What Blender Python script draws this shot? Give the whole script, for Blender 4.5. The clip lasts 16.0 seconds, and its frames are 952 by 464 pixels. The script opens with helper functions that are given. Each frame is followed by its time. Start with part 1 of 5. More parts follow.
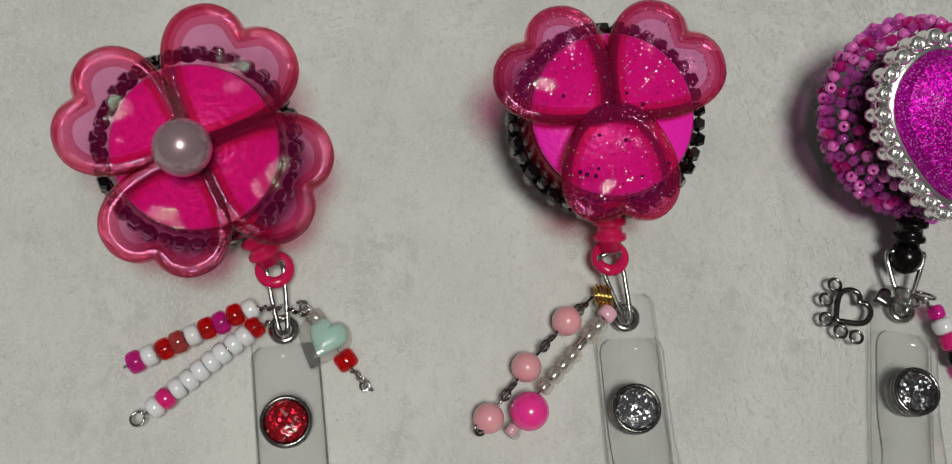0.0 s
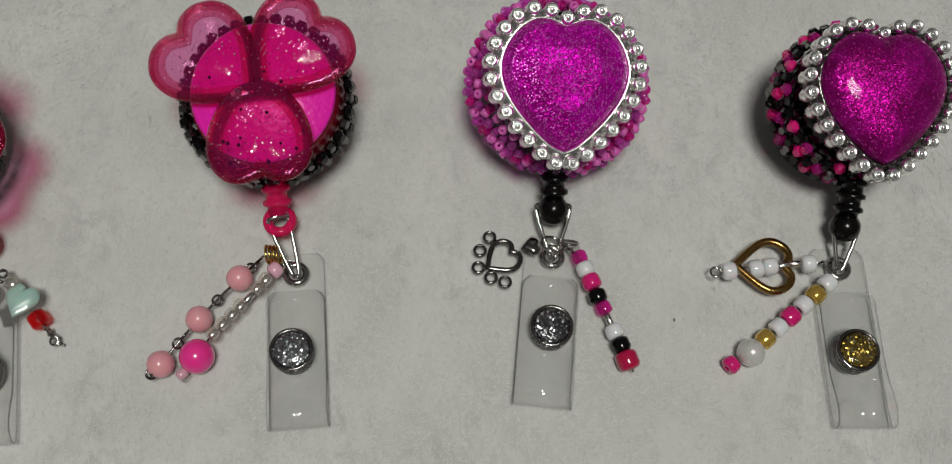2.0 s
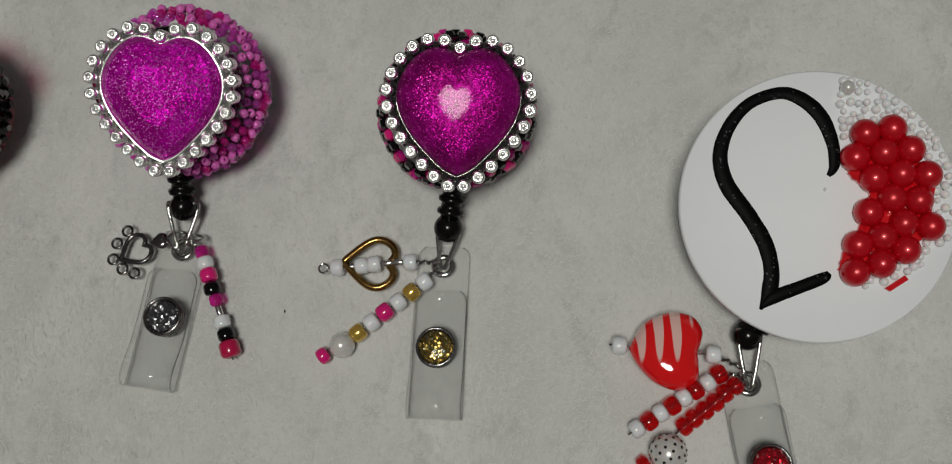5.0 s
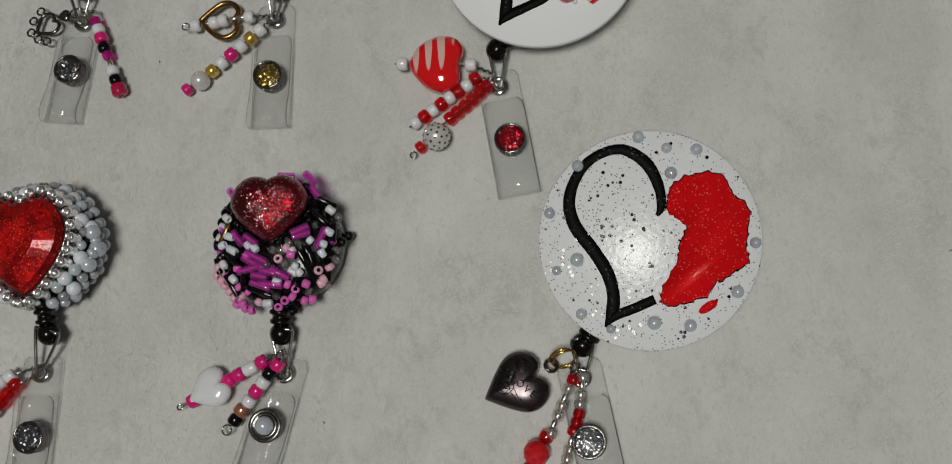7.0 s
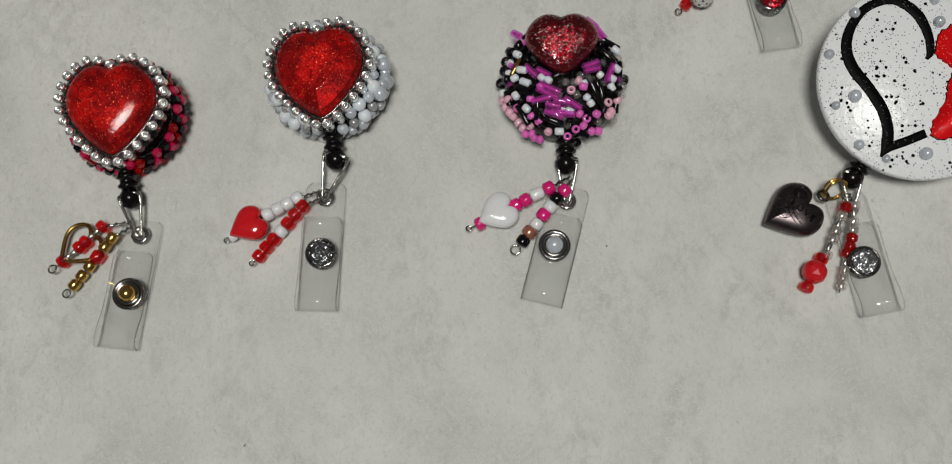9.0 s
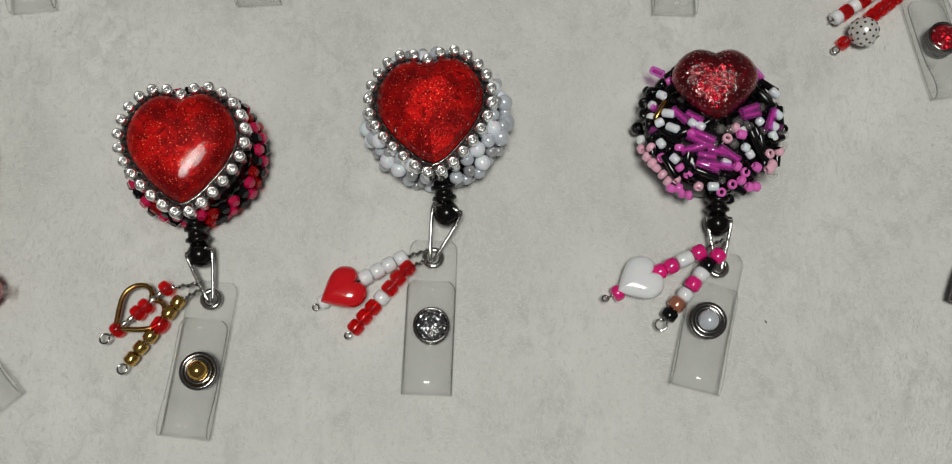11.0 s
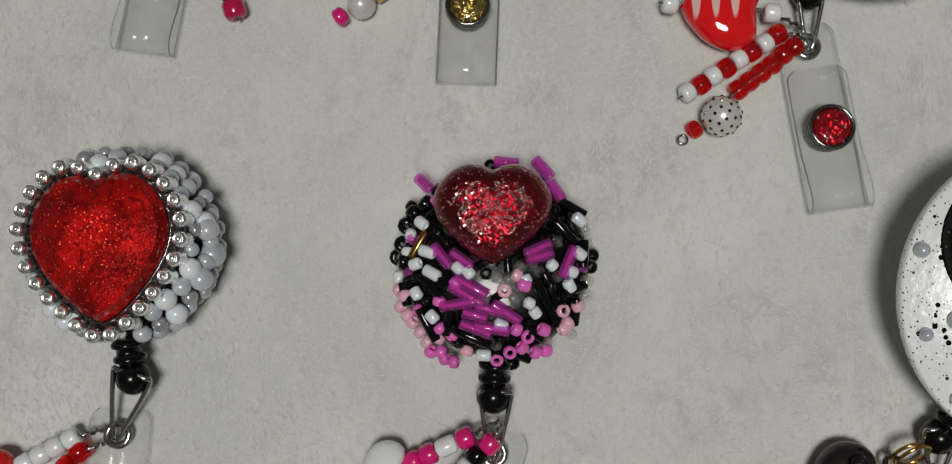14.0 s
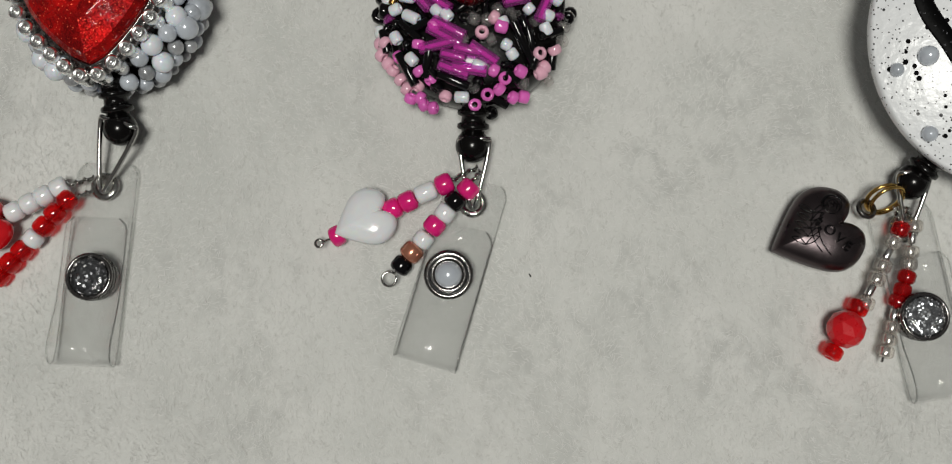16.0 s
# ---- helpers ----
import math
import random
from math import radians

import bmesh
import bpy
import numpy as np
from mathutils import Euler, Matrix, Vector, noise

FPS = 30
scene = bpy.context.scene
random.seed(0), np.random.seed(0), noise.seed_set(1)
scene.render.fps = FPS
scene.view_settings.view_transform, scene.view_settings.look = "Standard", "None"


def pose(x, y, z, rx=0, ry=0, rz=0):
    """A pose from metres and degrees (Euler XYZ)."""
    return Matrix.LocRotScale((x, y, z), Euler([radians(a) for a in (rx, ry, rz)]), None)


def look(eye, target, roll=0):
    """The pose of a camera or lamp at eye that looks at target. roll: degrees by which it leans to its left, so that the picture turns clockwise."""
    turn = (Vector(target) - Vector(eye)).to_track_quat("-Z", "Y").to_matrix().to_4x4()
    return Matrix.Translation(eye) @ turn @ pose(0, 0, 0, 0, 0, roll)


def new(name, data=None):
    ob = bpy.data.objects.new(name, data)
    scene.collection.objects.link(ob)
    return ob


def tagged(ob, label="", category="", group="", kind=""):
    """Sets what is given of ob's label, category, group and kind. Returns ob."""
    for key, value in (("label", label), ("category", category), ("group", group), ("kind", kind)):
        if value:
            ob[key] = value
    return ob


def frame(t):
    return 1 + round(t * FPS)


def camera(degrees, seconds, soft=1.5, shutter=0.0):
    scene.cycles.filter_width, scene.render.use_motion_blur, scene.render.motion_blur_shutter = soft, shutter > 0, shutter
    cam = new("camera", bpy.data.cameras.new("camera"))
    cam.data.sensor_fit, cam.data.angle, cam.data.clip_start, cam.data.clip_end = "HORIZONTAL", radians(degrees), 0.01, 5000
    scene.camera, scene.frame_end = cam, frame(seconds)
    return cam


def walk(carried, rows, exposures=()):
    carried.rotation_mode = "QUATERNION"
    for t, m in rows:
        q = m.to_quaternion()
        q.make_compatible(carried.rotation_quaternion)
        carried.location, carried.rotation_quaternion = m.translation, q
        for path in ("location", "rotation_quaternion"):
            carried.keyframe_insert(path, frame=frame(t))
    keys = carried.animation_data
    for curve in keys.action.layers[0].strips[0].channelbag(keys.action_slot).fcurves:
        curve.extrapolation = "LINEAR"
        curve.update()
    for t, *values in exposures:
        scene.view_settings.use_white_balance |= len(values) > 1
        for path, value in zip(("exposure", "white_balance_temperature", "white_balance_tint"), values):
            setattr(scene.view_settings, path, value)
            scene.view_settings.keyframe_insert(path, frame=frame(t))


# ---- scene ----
cam = camera(50.27, 16.0, 1.1)
PATH = [
    (0, -0.1696, -0.0323, 0.1933, 20.42, -5.14, -0.38),
    (0.5, -0.1689, -0.0373, 0.1926, 19.88, -4.05, -0.11),
    (1, -0.1576, -0.0493, 0.1957, 21.49, -2.47, -0.39),
    (1.5, -0.1238, -0.0591, 0.2037, 22.66, -1.85, -1.12),
    (2, -0.0920, -0.0617, 0.2142, 23.66, -1.89, -2.10),
    (2.5, -0.0664, -0.0655, 0.2192, 24.27, -0.79, -2.01),
    (3, -0.0512, -0.0690, 0.2222, 25.10, -0.11, -1.18),
    (3.2, -0.0489, -0.0699, 0.2244, 24.90, -0.53, -1.24),
    (5.3, 0.0457, -0.0439, 0.2379, 16.52, 5.99, 1.69),
    (5.5, 0.0570, -0.0452, 0.2332, 16.01, 6.85, 1.98),
    (6, 0.0720, -0.0584, 0.2405, 14.80, 6.07, 0.50),
    (6.5, 0.0906, -0.0913, 0.2629, 14.70, 7.45, -0.64),
    (7, 0.0976, -0.1261, 0.2900, 13.89, 7.10, -1.48),
    (7.5, 0.0872, -0.1653, 0.3066, 13.94, 5.85, -4.24),
    (8, 0.0615, -0.1855, 0.3210, 14.79, 4.57, -4.84),
    (8.5, 0.0210, -0.1870, 0.3162, 15.64, 2.14, -3.04),
    (9, -0.0124, -0.1919, 0.3019, 16.61, 2.11, -0.72),
    (9.5, -0.0606, -0.1911, 0.2859, 18.14, -0.89, -0.80),
    (9.7, -0.0661, -0.1869, 0.2773, 19.04, -0.36, -0.22),
    (11.8, -0.0450, -0.1407, 0.2338, 15.97, -0.57, -0.94),
    (12, -0.0258, -0.1300, 0.2193, 13.54, 0.28, -1.04),
    (12.5, -0.0086, -0.1223, 0.1937, 14.49, -0.71, -0.21),
    (13, 0.0051, -0.1051, 0.1910, 14.89, 0.90, -0.01),
    (13.5, 0.0053, -0.0910, 0.2037, 12.83, 0.81, 0.36),
    (14, 0.0055, -0.0802, 0.2085, 8.86, 0.85, 0.54),
    (14.5, 0.0086, -0.0861, 0.2118, 7.08, 1.42, 0.43),
    (15, 0.0063, -0.1029, 0.2100, 6.96, 0.46, 0.32),
    (15.5, 0.0081, -0.1219, 0.2092, 8.67, 0.54, 0.76),
    (16, 0.0127, -0.1351, 0.2029, 10.29, 1.54, 0.72),
]
walk(cam, [(t, pose(x, y, z, rx, ry, rz)) for t, x, y, z, rx, ry, rz in PATH],
     [(0, 0.1), (1.5, -0.01), (2.5, -0.15), (5.5, -0.32), (7.5, -0.25), (9.5, 0.08), (12.5, 0.12), (13.5, -0.08), (14, -0.08), (16, 0.1)])

# ---------------------------------------------------------------- light
LAMP_WATTS = 37.5
world = bpy.data.worlds.new("world")
scene.world = world
world.use_nodes = True
world.node_tree.nodes["Background"].inputs[0].default_value = (0.98, 0.96, 0.92, 1)
world.node_tree.nodes["Background"].inputs[1].default_value = 0.08
lamp = new("lamp", bpy.data.lights.new("lamp", "AREA"))
lamp.data.shape = "DISK"
lamp.data.energy = LAMP_WATTS
lamp.data.size = 0.66
lamp.data.color = (0.98, 0.97, 0.90)
lamp.matrix_world = look((-0.05, -0.60, 2.4), (-0.04, -0.05, 0))

# ---------------------------------------------------------------- materials
MM = 0.001


def nodes_of(name):
    m = bpy.data.materials.new(name)
    m.use_nodes = True
    nt = m.node_tree
    return m, nt, nt.nodes["Principled BSDF"]


def add(nt, kind, **values):
    n = nt.nodes.new(kind)
    for key, value in values.items():
        if key in n.inputs:
            n.inputs[key].default_value = value
    return n


def coords(nt, scale, jitter=True):
    """Object coordinates, moved by each object's random number."""
    tc = add(nt, "ShaderNodeTexCoord")
    mp = add(nt, "ShaderNodeMapping")
    mp.inputs["Scale"].default_value = (scale, scale, scale)
    nt.links.new(tc.outputs["Object"], mp.inputs["Vector"])
    if jitter:
        info = add(nt, "ShaderNodeObjectInfo")
        nt.links.new(info.outputs["Random"], mp.inputs["Location"])
    return mp.outputs["Vector"]


def mixed(nt, fac, a, b):
    """A colour between a and b."""
    mx = nt.nodes.new("ShaderNodeMix")
    mx.data_type = "RGBA"
    for sock, value in ((mx.inputs[6], a), (mx.inputs[7], b)):
        if isinstance(value, tuple):
            sock.default_value = (*value, 1)
        else:
            nt.links.new(value, sock)
    if isinstance(fac, float):
        mx.inputs[0].default_value = fac
    else:
        nt.links.new(fac, mx.inputs[0])
    return mx.outputs[2]


def ramp(nt, fac, lo, hi):
    mr = add(nt, "ShaderNodeMapRange")
    mr.inputs["From Min"].default_value, mr.inputs["From Max"].default_value = lo, hi
    nt.links.new(fac, mr.inputs["Value"])
    return mr.outputs["Result"]


def bump(nt, height, strength, distance, into):
    b = add(nt, "ShaderNodeBump", Strength=strength, Distance=distance)
    nt.links.new(height, b.inputs["Height"])
    nt.links.new(b.outputs["Normal"], into)


def solid(name, col, rough=0.25, metal=0.0, coat=0.0, trans=0.0, vary=0.25, grain=900.0, relief=0.05, ior=1.5, sss=0.0, spec=0.5):
    """A glazed, metal or plastic surface with a slightly uneven colour and gloss."""
    m, nt, p = nodes_of(name)
    vec = coords(nt, grain)
    nz = add(nt, "ShaderNodeTexNoise", Scale=1.0, Detail=3.0)
    nt.links.new(vec, nz.inputs["Vector"])
    info = add(nt, "ShaderNodeObjectInfo")
    dark = tuple(c * (1 - vary) for c in col)
    lite = tuple(min(1.0, c * (1 + 0.5 * vary)) for c in col)
    each = mixed(nt, info.outputs["Random"], dark, lite)
    nt.links.new(mixed(nt, ramp(nt, nz.outputs["Fac"], 0.35, 0.7), each, col), p.inputs["Base Color"])
    p.inputs["Metallic"].default_value = metal
    p.inputs["IOR"].default_value = ior
    p.inputs["Specular IOR Level"].default_value = spec
    p.inputs["Coat Weight"].default_value = coat
    p.inputs["Coat Roughness"].default_value = 0.04
    p.inputs["Transmission Weight"].default_value = trans
    if sss:
        p.inputs["Subsurface Weight"].default_value = sss
        p.inputs["Subsurface Scale"].default_value = 0.001
    mr = add(nt, "ShaderNodeMapRange")
    mr.inputs["To Min"].default_value, mr.inputs["To Max"].default_value = rough * 0.7, rough * 1.4
    nt.links.new(nz.outputs["Fac"], mr.inputs["Value"])
    nt.links.new(mr.outputs["Result"], p.inputs["Roughness"])
    if relief:
        bump(nt, nz.outputs["Fac"], relief, 0.0003, p.inputs["Normal"])
    return m


def clear(name, tint, body=0.0, body_col=(1, 1, 1), rough=0.03, ior=1.45, specks=None, scratch=0.12, wave=300.0, cloud=0.05):
    """A see-through tinted resin, glass or vinyl: tinted light goes through, the surface is glossy."""
    m, nt, p = nodes_of(name)
    nt.nodes.remove(p)
    out = nt.nodes["Material Output"]
    vec = coords(nt, wave)
    nz = add(nt, "ShaderNodeTexNoise", Scale=1.0, Detail=2.0)
    nt.links.new(vec, nz.inputs["Vector"])
    tr = add(nt, "ShaderNodeBsdfTransparent")
    nt.links.new(mixed(nt, nz.outputs["Fac"], tuple(min(1, c * (1 + cloud)) for c in tint), tuple(c * (1 - cloud) for c in tint)), tr.inputs["Color"])
    base = tr.outputs[0]
    if body:
        df = add(nt, "ShaderNodeBsdfDiffuse")
        df.inputs["Color"].default_value = (*body_col, 1)
        mx = add(nt, "ShaderNodeMixShader", Fac=body)
        nt.links.new(base, mx.inputs[1])
        nt.links.new(df.outputs[0], mx.inputs[2])
        base = mx.outputs[0]
    if specks:
        vo = add(nt, "ShaderNodeTexVoronoi", Scale=specks[0] / wave)
        nt.links.new(vec, vo.inputs["Vector"])
        near = ramp(nt, vo.outputs["Distance"], specks[1], specks[1] * 0.8)
        pick = add(nt, "ShaderNodeSeparateColor")
        nt.links.new(vo.outputs["Color"], pick.inputs[0])
        some = ramp(nt, pick.outputs[0], specks[2], specks[2] + 0.01)
        mul = add(nt, "ShaderNodeMath")
        mul.operation = "MULTIPLY"
        nt.links.new(near, mul.inputs[0])
        nt.links.new(some, mul.inputs[1])
        fl = add(nt, "ShaderNodeBsdfPrincipled", Roughness=0.3)
        fl.inputs["Metallic"].default_value = 0.8
        nt.links.new(mixed(nt, ramp(nt, pick.outputs[1], 0.45, 0.55), specks[3], specks[4]), fl.inputs["Base Color"])
        mx = add(nt, "ShaderNodeMixShader")
        nt.links.new(mul.outputs[0], mx.inputs[0])
        nt.links.new(base, mx.inputs[1])
        nt.links.new(fl.outputs[0], mx.inputs[2])
        base = mx.outputs[0]
    gl = add(nt, "ShaderNodeBsdfGlossy", Roughness=rough)
    lw = add(nt, "ShaderNodeLayerWeight")
    pw = add(nt, "ShaderNodeMath")
    pw.operation = "POWER"
    pw.inputs[1].default_value = 3.5
    nt.links.new(lw.outputs["Facing"], pw.inputs[0])
    fr = add(nt, "ShaderNodeMath")
    fr.operation = "MULTIPLY_ADD"
    fr.inputs[1].default_value = 0.55
    fr.inputs[2].default_value = ((ior - 1) / (ior + 1)) ** 2
    nt.links.new(pw.outputs[0], fr.inputs[0])
    bump(nt, nz.outputs["Fac"], scratch, 0.0006, gl.inputs["Normal"])
    mx = add(nt, "ShaderNodeMixShader")
    nt.links.new(fr.outputs[0], mx.inputs[0])
    nt.links.new(base, mx.inputs[1])
    nt.links.new(gl.outputs[0], mx.inputs[2])
    nt.links.new(mx.outputs[0], out.inputs["Surface"])
    return m


def glitter(name, col, dark, spark, cell=2200.0, depth=0.6, rough=0.22, metal=0.55, coat=1.0, blotch=120.0, ripple=0.12, share=0.05):
    """Foil flakes of many tilts under a clear glossy coat, clouded at a larger scale."""
    m, nt, p = nodes_of(name)
    vec = coords(nt, 1.0)
    vo = add(nt, "ShaderNodeTexVoronoi", Scale=cell)
    nt.links.new(vec, vo.inputs["Vector"])
    nz = add(nt, "ShaderNodeTexNoise", Scale=blotch, Detail=3.0)
    nt.links.new(vec, nz.inputs["Vector"])
    sep = add(nt, "ShaderNodeSeparateColor")
    nt.links.new(vo.outputs["Color"], sep.inputs[0])
    crack = add(nt, "ShaderNodeTexNoise", Scale=blotch * 3.1, Detail=4.0, Roughness=0.65, Distortion=1.5)
    nt.links.new(vec, crack.inputs["Vector"])
    cloud = mixed(nt, ramp(nt, nz.outputs["Fac"], 0.38, 0.62), dark, col)
    cloud = mixed(nt, ramp(nt, crack.outputs["Fac"], 0.52, 0.36), cloud, dark)
    tinted = mixed(nt, ramp(nt, sep.outputs[0], 0.99 - share, 1.01 - share), cloud, spark)
    flake = mixed(nt, ramp(nt, sep.outputs[1], 0.0, 3.5), tinted, col)
    nt.links.new(flake, p.inputs["Base Color"])
    p.inputs["Metallic"].default_value = metal
    p.inputs["Roughness"].default_value = rough
    p.inputs["Coat Weight"].default_value = coat
    p.inputs["Coat Roughness"].default_value = 0.03
    p.inputs["Specular IOR Level"].default_value = 0.06
    bump(nt, crack.outputs["Fac"], ripple, 0.002, p.inputs["Coat Normal"])
    tilt = add(nt, "ShaderNodeVectorMath")
    tilt.operation = "SUBTRACT"
    tilt.inputs[1].default_value = (0.5, 0.5, 0.5)
    nt.links.new(vo.outputs["Color"], tilt.inputs[0])
    grow = add(nt, "ShaderNodeVectorMath")
    grow.operation = "SCALE"
    grow.inputs["Scale"].default_value = depth
    nt.links.new(tilt.outputs[0], grow.inputs[0])
    geo = add(nt, "ShaderNodeNewGeometry")
    both = add(nt, "ShaderNodeVectorMath")
    nt.links.new(geo.outputs["Normal"], both.inputs[0])
    nt.links.new(grow.outputs[0], both.inputs[1])
    unit = add(nt, "ShaderNodeVectorMath")
    unit.operation = "NORMALIZE"
    nt.links.new(both.outputs[0], unit.inputs[0])
    nt.links.new(unit.outputs[0], p.inputs["Normal"])
    return m


def plush():
    """Short off-white pile: matted patches, tufts and single fibres in the relief, shade of its hollows put into the
    colour.
    """
    m, nt, p = nodes_of("white_plush")
    vec = coords(nt, 1.0, False)
    big = add(nt, "ShaderNodeTexNoise", Scale=26.0, Detail=7.0, Roughness=0.6, Distortion=0.5)
    patch = add(nt, "ShaderNodeTexNoise", Scale=38.0, Detail=3.0, Roughness=0.6)
    mid = add(nt, "ShaderNodeTexNoise", Scale=210.0, Detail=5.0, Roughness=0.65, Distortion=0.6)
    fine = add(nt, "ShaderNodeTexNoise", Scale=900.0, Detail=4.0, Roughness=0.75, Distortion=0.8)
    stretch = add(nt, "ShaderNodeMapping")
    stretch.inputs["Scale"].default_value = (1.0, 0.7, 1.0)
    stretch.inputs["Rotation"].default_value = (0, 0, 0.5)
    nt.links.new(vec, stretch.inputs["Vector"])
    for n in (big, patch, mid, fine):
        nt.links.new(stretch.outputs["Vector"], n.inputs["Vector"])
    a = mixed(nt, ramp(nt, big.outputs["Fac"], 0.34, 0.66), (0.56, 0.57, 0.55), (0.70, 0.70, 0.68))
    # patchy darker tone for the hollows between tufts, shade painted into the colour
    hollow = mixed(nt, ramp(nt, patch.outputs["Fac"], 0.44, 0.60), a, (0.51, 0.515, 0.50))
    b = mixed(nt, ramp(nt, mid.outputs["Fac"], 0.36, 0.56), hollow, a)
    # the gaps between fibres get their shade as a darker colour too
    c = mixed(nt, ramp(nt, fine.outputs["Fac"], 0.30, 0.48), (0.52, 0.52, 0.50), b)
    nt.links.new(c, p.inputs["Base Color"])
    p.inputs["Roughness"].default_value = 0.95
    p.inputs["Specular IOR Level"].default_value = 0.1
    p.inputs["Sheen Weight"].default_value = 0.25
    p.inputs["Sheen Roughness"].default_value = 0.6
    total = add(nt, "ShaderNodeMath")
    total.operation = "MULTIPLY_ADD"
    total.inputs[1].default_value = 0.35
    nt.links.new(fine.outputs["Fac"], total.inputs[0])
    nt.links.new(mid.outputs["Fac"], total.inputs[2])
    bump(nt, total.outputs[0], 0.16, 0.003, p.inputs["Normal"])
    return m


def fibre():
    """Single off-white fibres, each a little different."""
    m, nt, p = nodes_of("plush_fibre")
    geo = add(nt, "ShaderNodeNewGeometry")
    big = add(nt, "ShaderNodeTexNoise", Scale=38.0, Detail=5.0)
    nt.links.new(coords(nt, 1.0, False), big.inputs["Vector"])
    each = mixed(nt, geo.outputs["Random Per Island"], (0.62, 0.62, 0.60), (0.71, 0.71, 0.70))
    nt.links.new(mixed(nt, ramp(nt, big.outputs["Fac"], 0.42, 0.9), each, (0.72, 0.72, 0.70)), p.inputs["Base Color"])
    p.inputs["Roughness"].default_value = 0.8
    p.inputs["Specular IOR Level"].default_value = 0.15
    tl = add(nt, "ShaderNodeBsdfTranslucent")
    tl.inputs["Color"].default_value = (0.76, 0.76, 0.74, 1)
    mx = add(nt, "ShaderNodeMixShader", Fac=0.05)
    nt.links.new(p.outputs[0], mx.inputs[1])
    nt.links.new(tl.outputs[0], mx.inputs[2])
    nt.links.new(mx.outputs[0], nt.nodes["Material Output"].inputs["Surface"])
    return m


def flecked(name, col):
    """White paint with scattered black and silver glitter flecks under a wavy clear coat."""
    m, nt, p = nodes_of(name)
    vec = coords(nt, 1.0, False)
    field = add(nt, "ShaderNodeTexNoise", Scale=70.0, Detail=2.0)
    nt.links.new(vec, field.inputs["Vector"])
    total = None
    for scale, size, share in ((1400.0, 0.28, 0.57), (460.0, 0.19, 0.72)):
        vo = add(nt, "ShaderNodeTexVoronoi", Scale=scale)
        nt.links.new(vec, vo.inputs["Vector"])
        sep = add(nt, "ShaderNodeSeparateColor")
        nt.links.new(vo.outputs["Color"], sep.inputs[0])
        dot = ramp(nt, vo.outputs["Distance"], size, size * 0.8)
        bias = add(nt, "ShaderNodeMath")
        bias.inputs[1].default_value = -0.5
        nt.links.new(field.outputs["Fac"], bias.inputs[0])
        plus = add(nt, "ShaderNodeMath")
        nt.links.new(bias.outputs[0], plus.inputs[0])
        nt.links.new(sep.outputs[0], plus.inputs[1])
        pick = ramp(nt, plus.outputs[0], share, share + 0.01)
        mul = add(nt, "ShaderNodeMath")
        mul.operation = "MULTIPLY"
        nt.links.new(dot, mul.inputs[0])
        nt.links.new(pick, mul.inputs[1])
        if total is None:
            total = mul.outputs[0]
        else:
            mx = add(nt, "ShaderNodeMath")
            mx.operation = "MAXIMUM"
            nt.links.new(total, mx.inputs[0])
            nt.links.new(mul.outputs[0], mx.inputs[1])
            total = mx.outputs[0]
    nt.links.new(mixed(nt, total, col, (0.025, 0.025, 0.03)), p.inputs["Base Color"])
    p.inputs["Roughness"].default_value = 0.3
    wavy = add(nt, "ShaderNodeTexNoise", Scale=500.0, Detail=3.0)
    nt.links.new(vec, wavy.inputs["Vector"])
    p.inputs["Coat Weight"].default_value = 0.2
    p.inputs["Coat Roughness"].default_value = 0.25
    bump(nt, wavy.outputs["Fac"], 0.35, 0.0006, p.inputs["Normal"])
    return m


def wood():
    m, nt, p = nodes_of("pale_birch")
    vec = coords(nt, 1.0, False)
    st = add(nt, "ShaderNodeMapping")
    st.inputs["Scale"].default_value = (60, 900, 60)
    st.inputs["Rotation"].default_value = (0, 0, 0.3)
    nt.links.new(vec, st.inputs["Vector"])
    nz = add(nt, "ShaderNodeTexNoise", Scale=1.0, Detail=5.0)
    nt.links.new(st.outputs["Vector"], nz.inputs["Vector"])
    nt.links.new(mixed(nt, ramp(nt, nz.outputs["Fac"], 0.3, 0.7), (0.42, 0.27, 0.13), (0.62, 0.45, 0.26)), p.inputs["Base Color"])
    p.inputs["Roughness"].default_value = 0.4
    p.inputs["Coat Weight"].default_value = 0.4
    bump(nt, nz.outputs["Fac"], 0.2, 0.0003, p.inputs["Normal"])
    return m


PLUSH = plush()
FIBRE = fibre()
STUDMETAL = solid("bright_chrome", (0.93, 0.93, 0.92), 0.26, 1.0, vary=0.05, relief=0.05)
WIREMETAL = solid("nickel_wire", (0.50, 0.49, 0.47), 0.13, 1.0, vary=0.15, relief=0.1)
CHROME = solid("nickel", (0.80, 0.79, 0.77), 0.2, 1.0, vary=0.1, relief=0.08)
DARKMETAL = solid("dark_nickel", (0.21, 0.20, 0.195), 0.16, 1.0, vary=0.2, relief=0.15)
GUNMETAL = solid("antique_pewter", (0.11, 0.09, 0.095), 0.28, 1.0, vary=0.1, grain=300, relief=0.2)
GOLD = solid("gold", (0.66, 0.42, 0.12), 0.16, 1.0, vary=0.1, relief=0.08)
BRONZE = solid("bronze", (0.38, 0.22, 0.07), 0.22, 1.0, vary=0.1, relief=0.1)
BLACK = solid("black_glaze", (0.0025, 0.0022, 0.0028), 0.10, coat=0.4, vary=0.3, spec=0.2)
BLACKP = solid("black_plastic", (0.003, 0.0026, 0.0026), 0.2, coat=0.2, vary=0.1, spec=0.2)
WHITEB = solid("white_glaze", (0.77, 0.785, 0.81), 0.14, coat=0.5, vary=0.06, sss=0.1)
HOTPINK = solid("hot_pink_glaze", (0.72, 0.012, 0.19), 0.16, coat=0.5, vary=0.15)
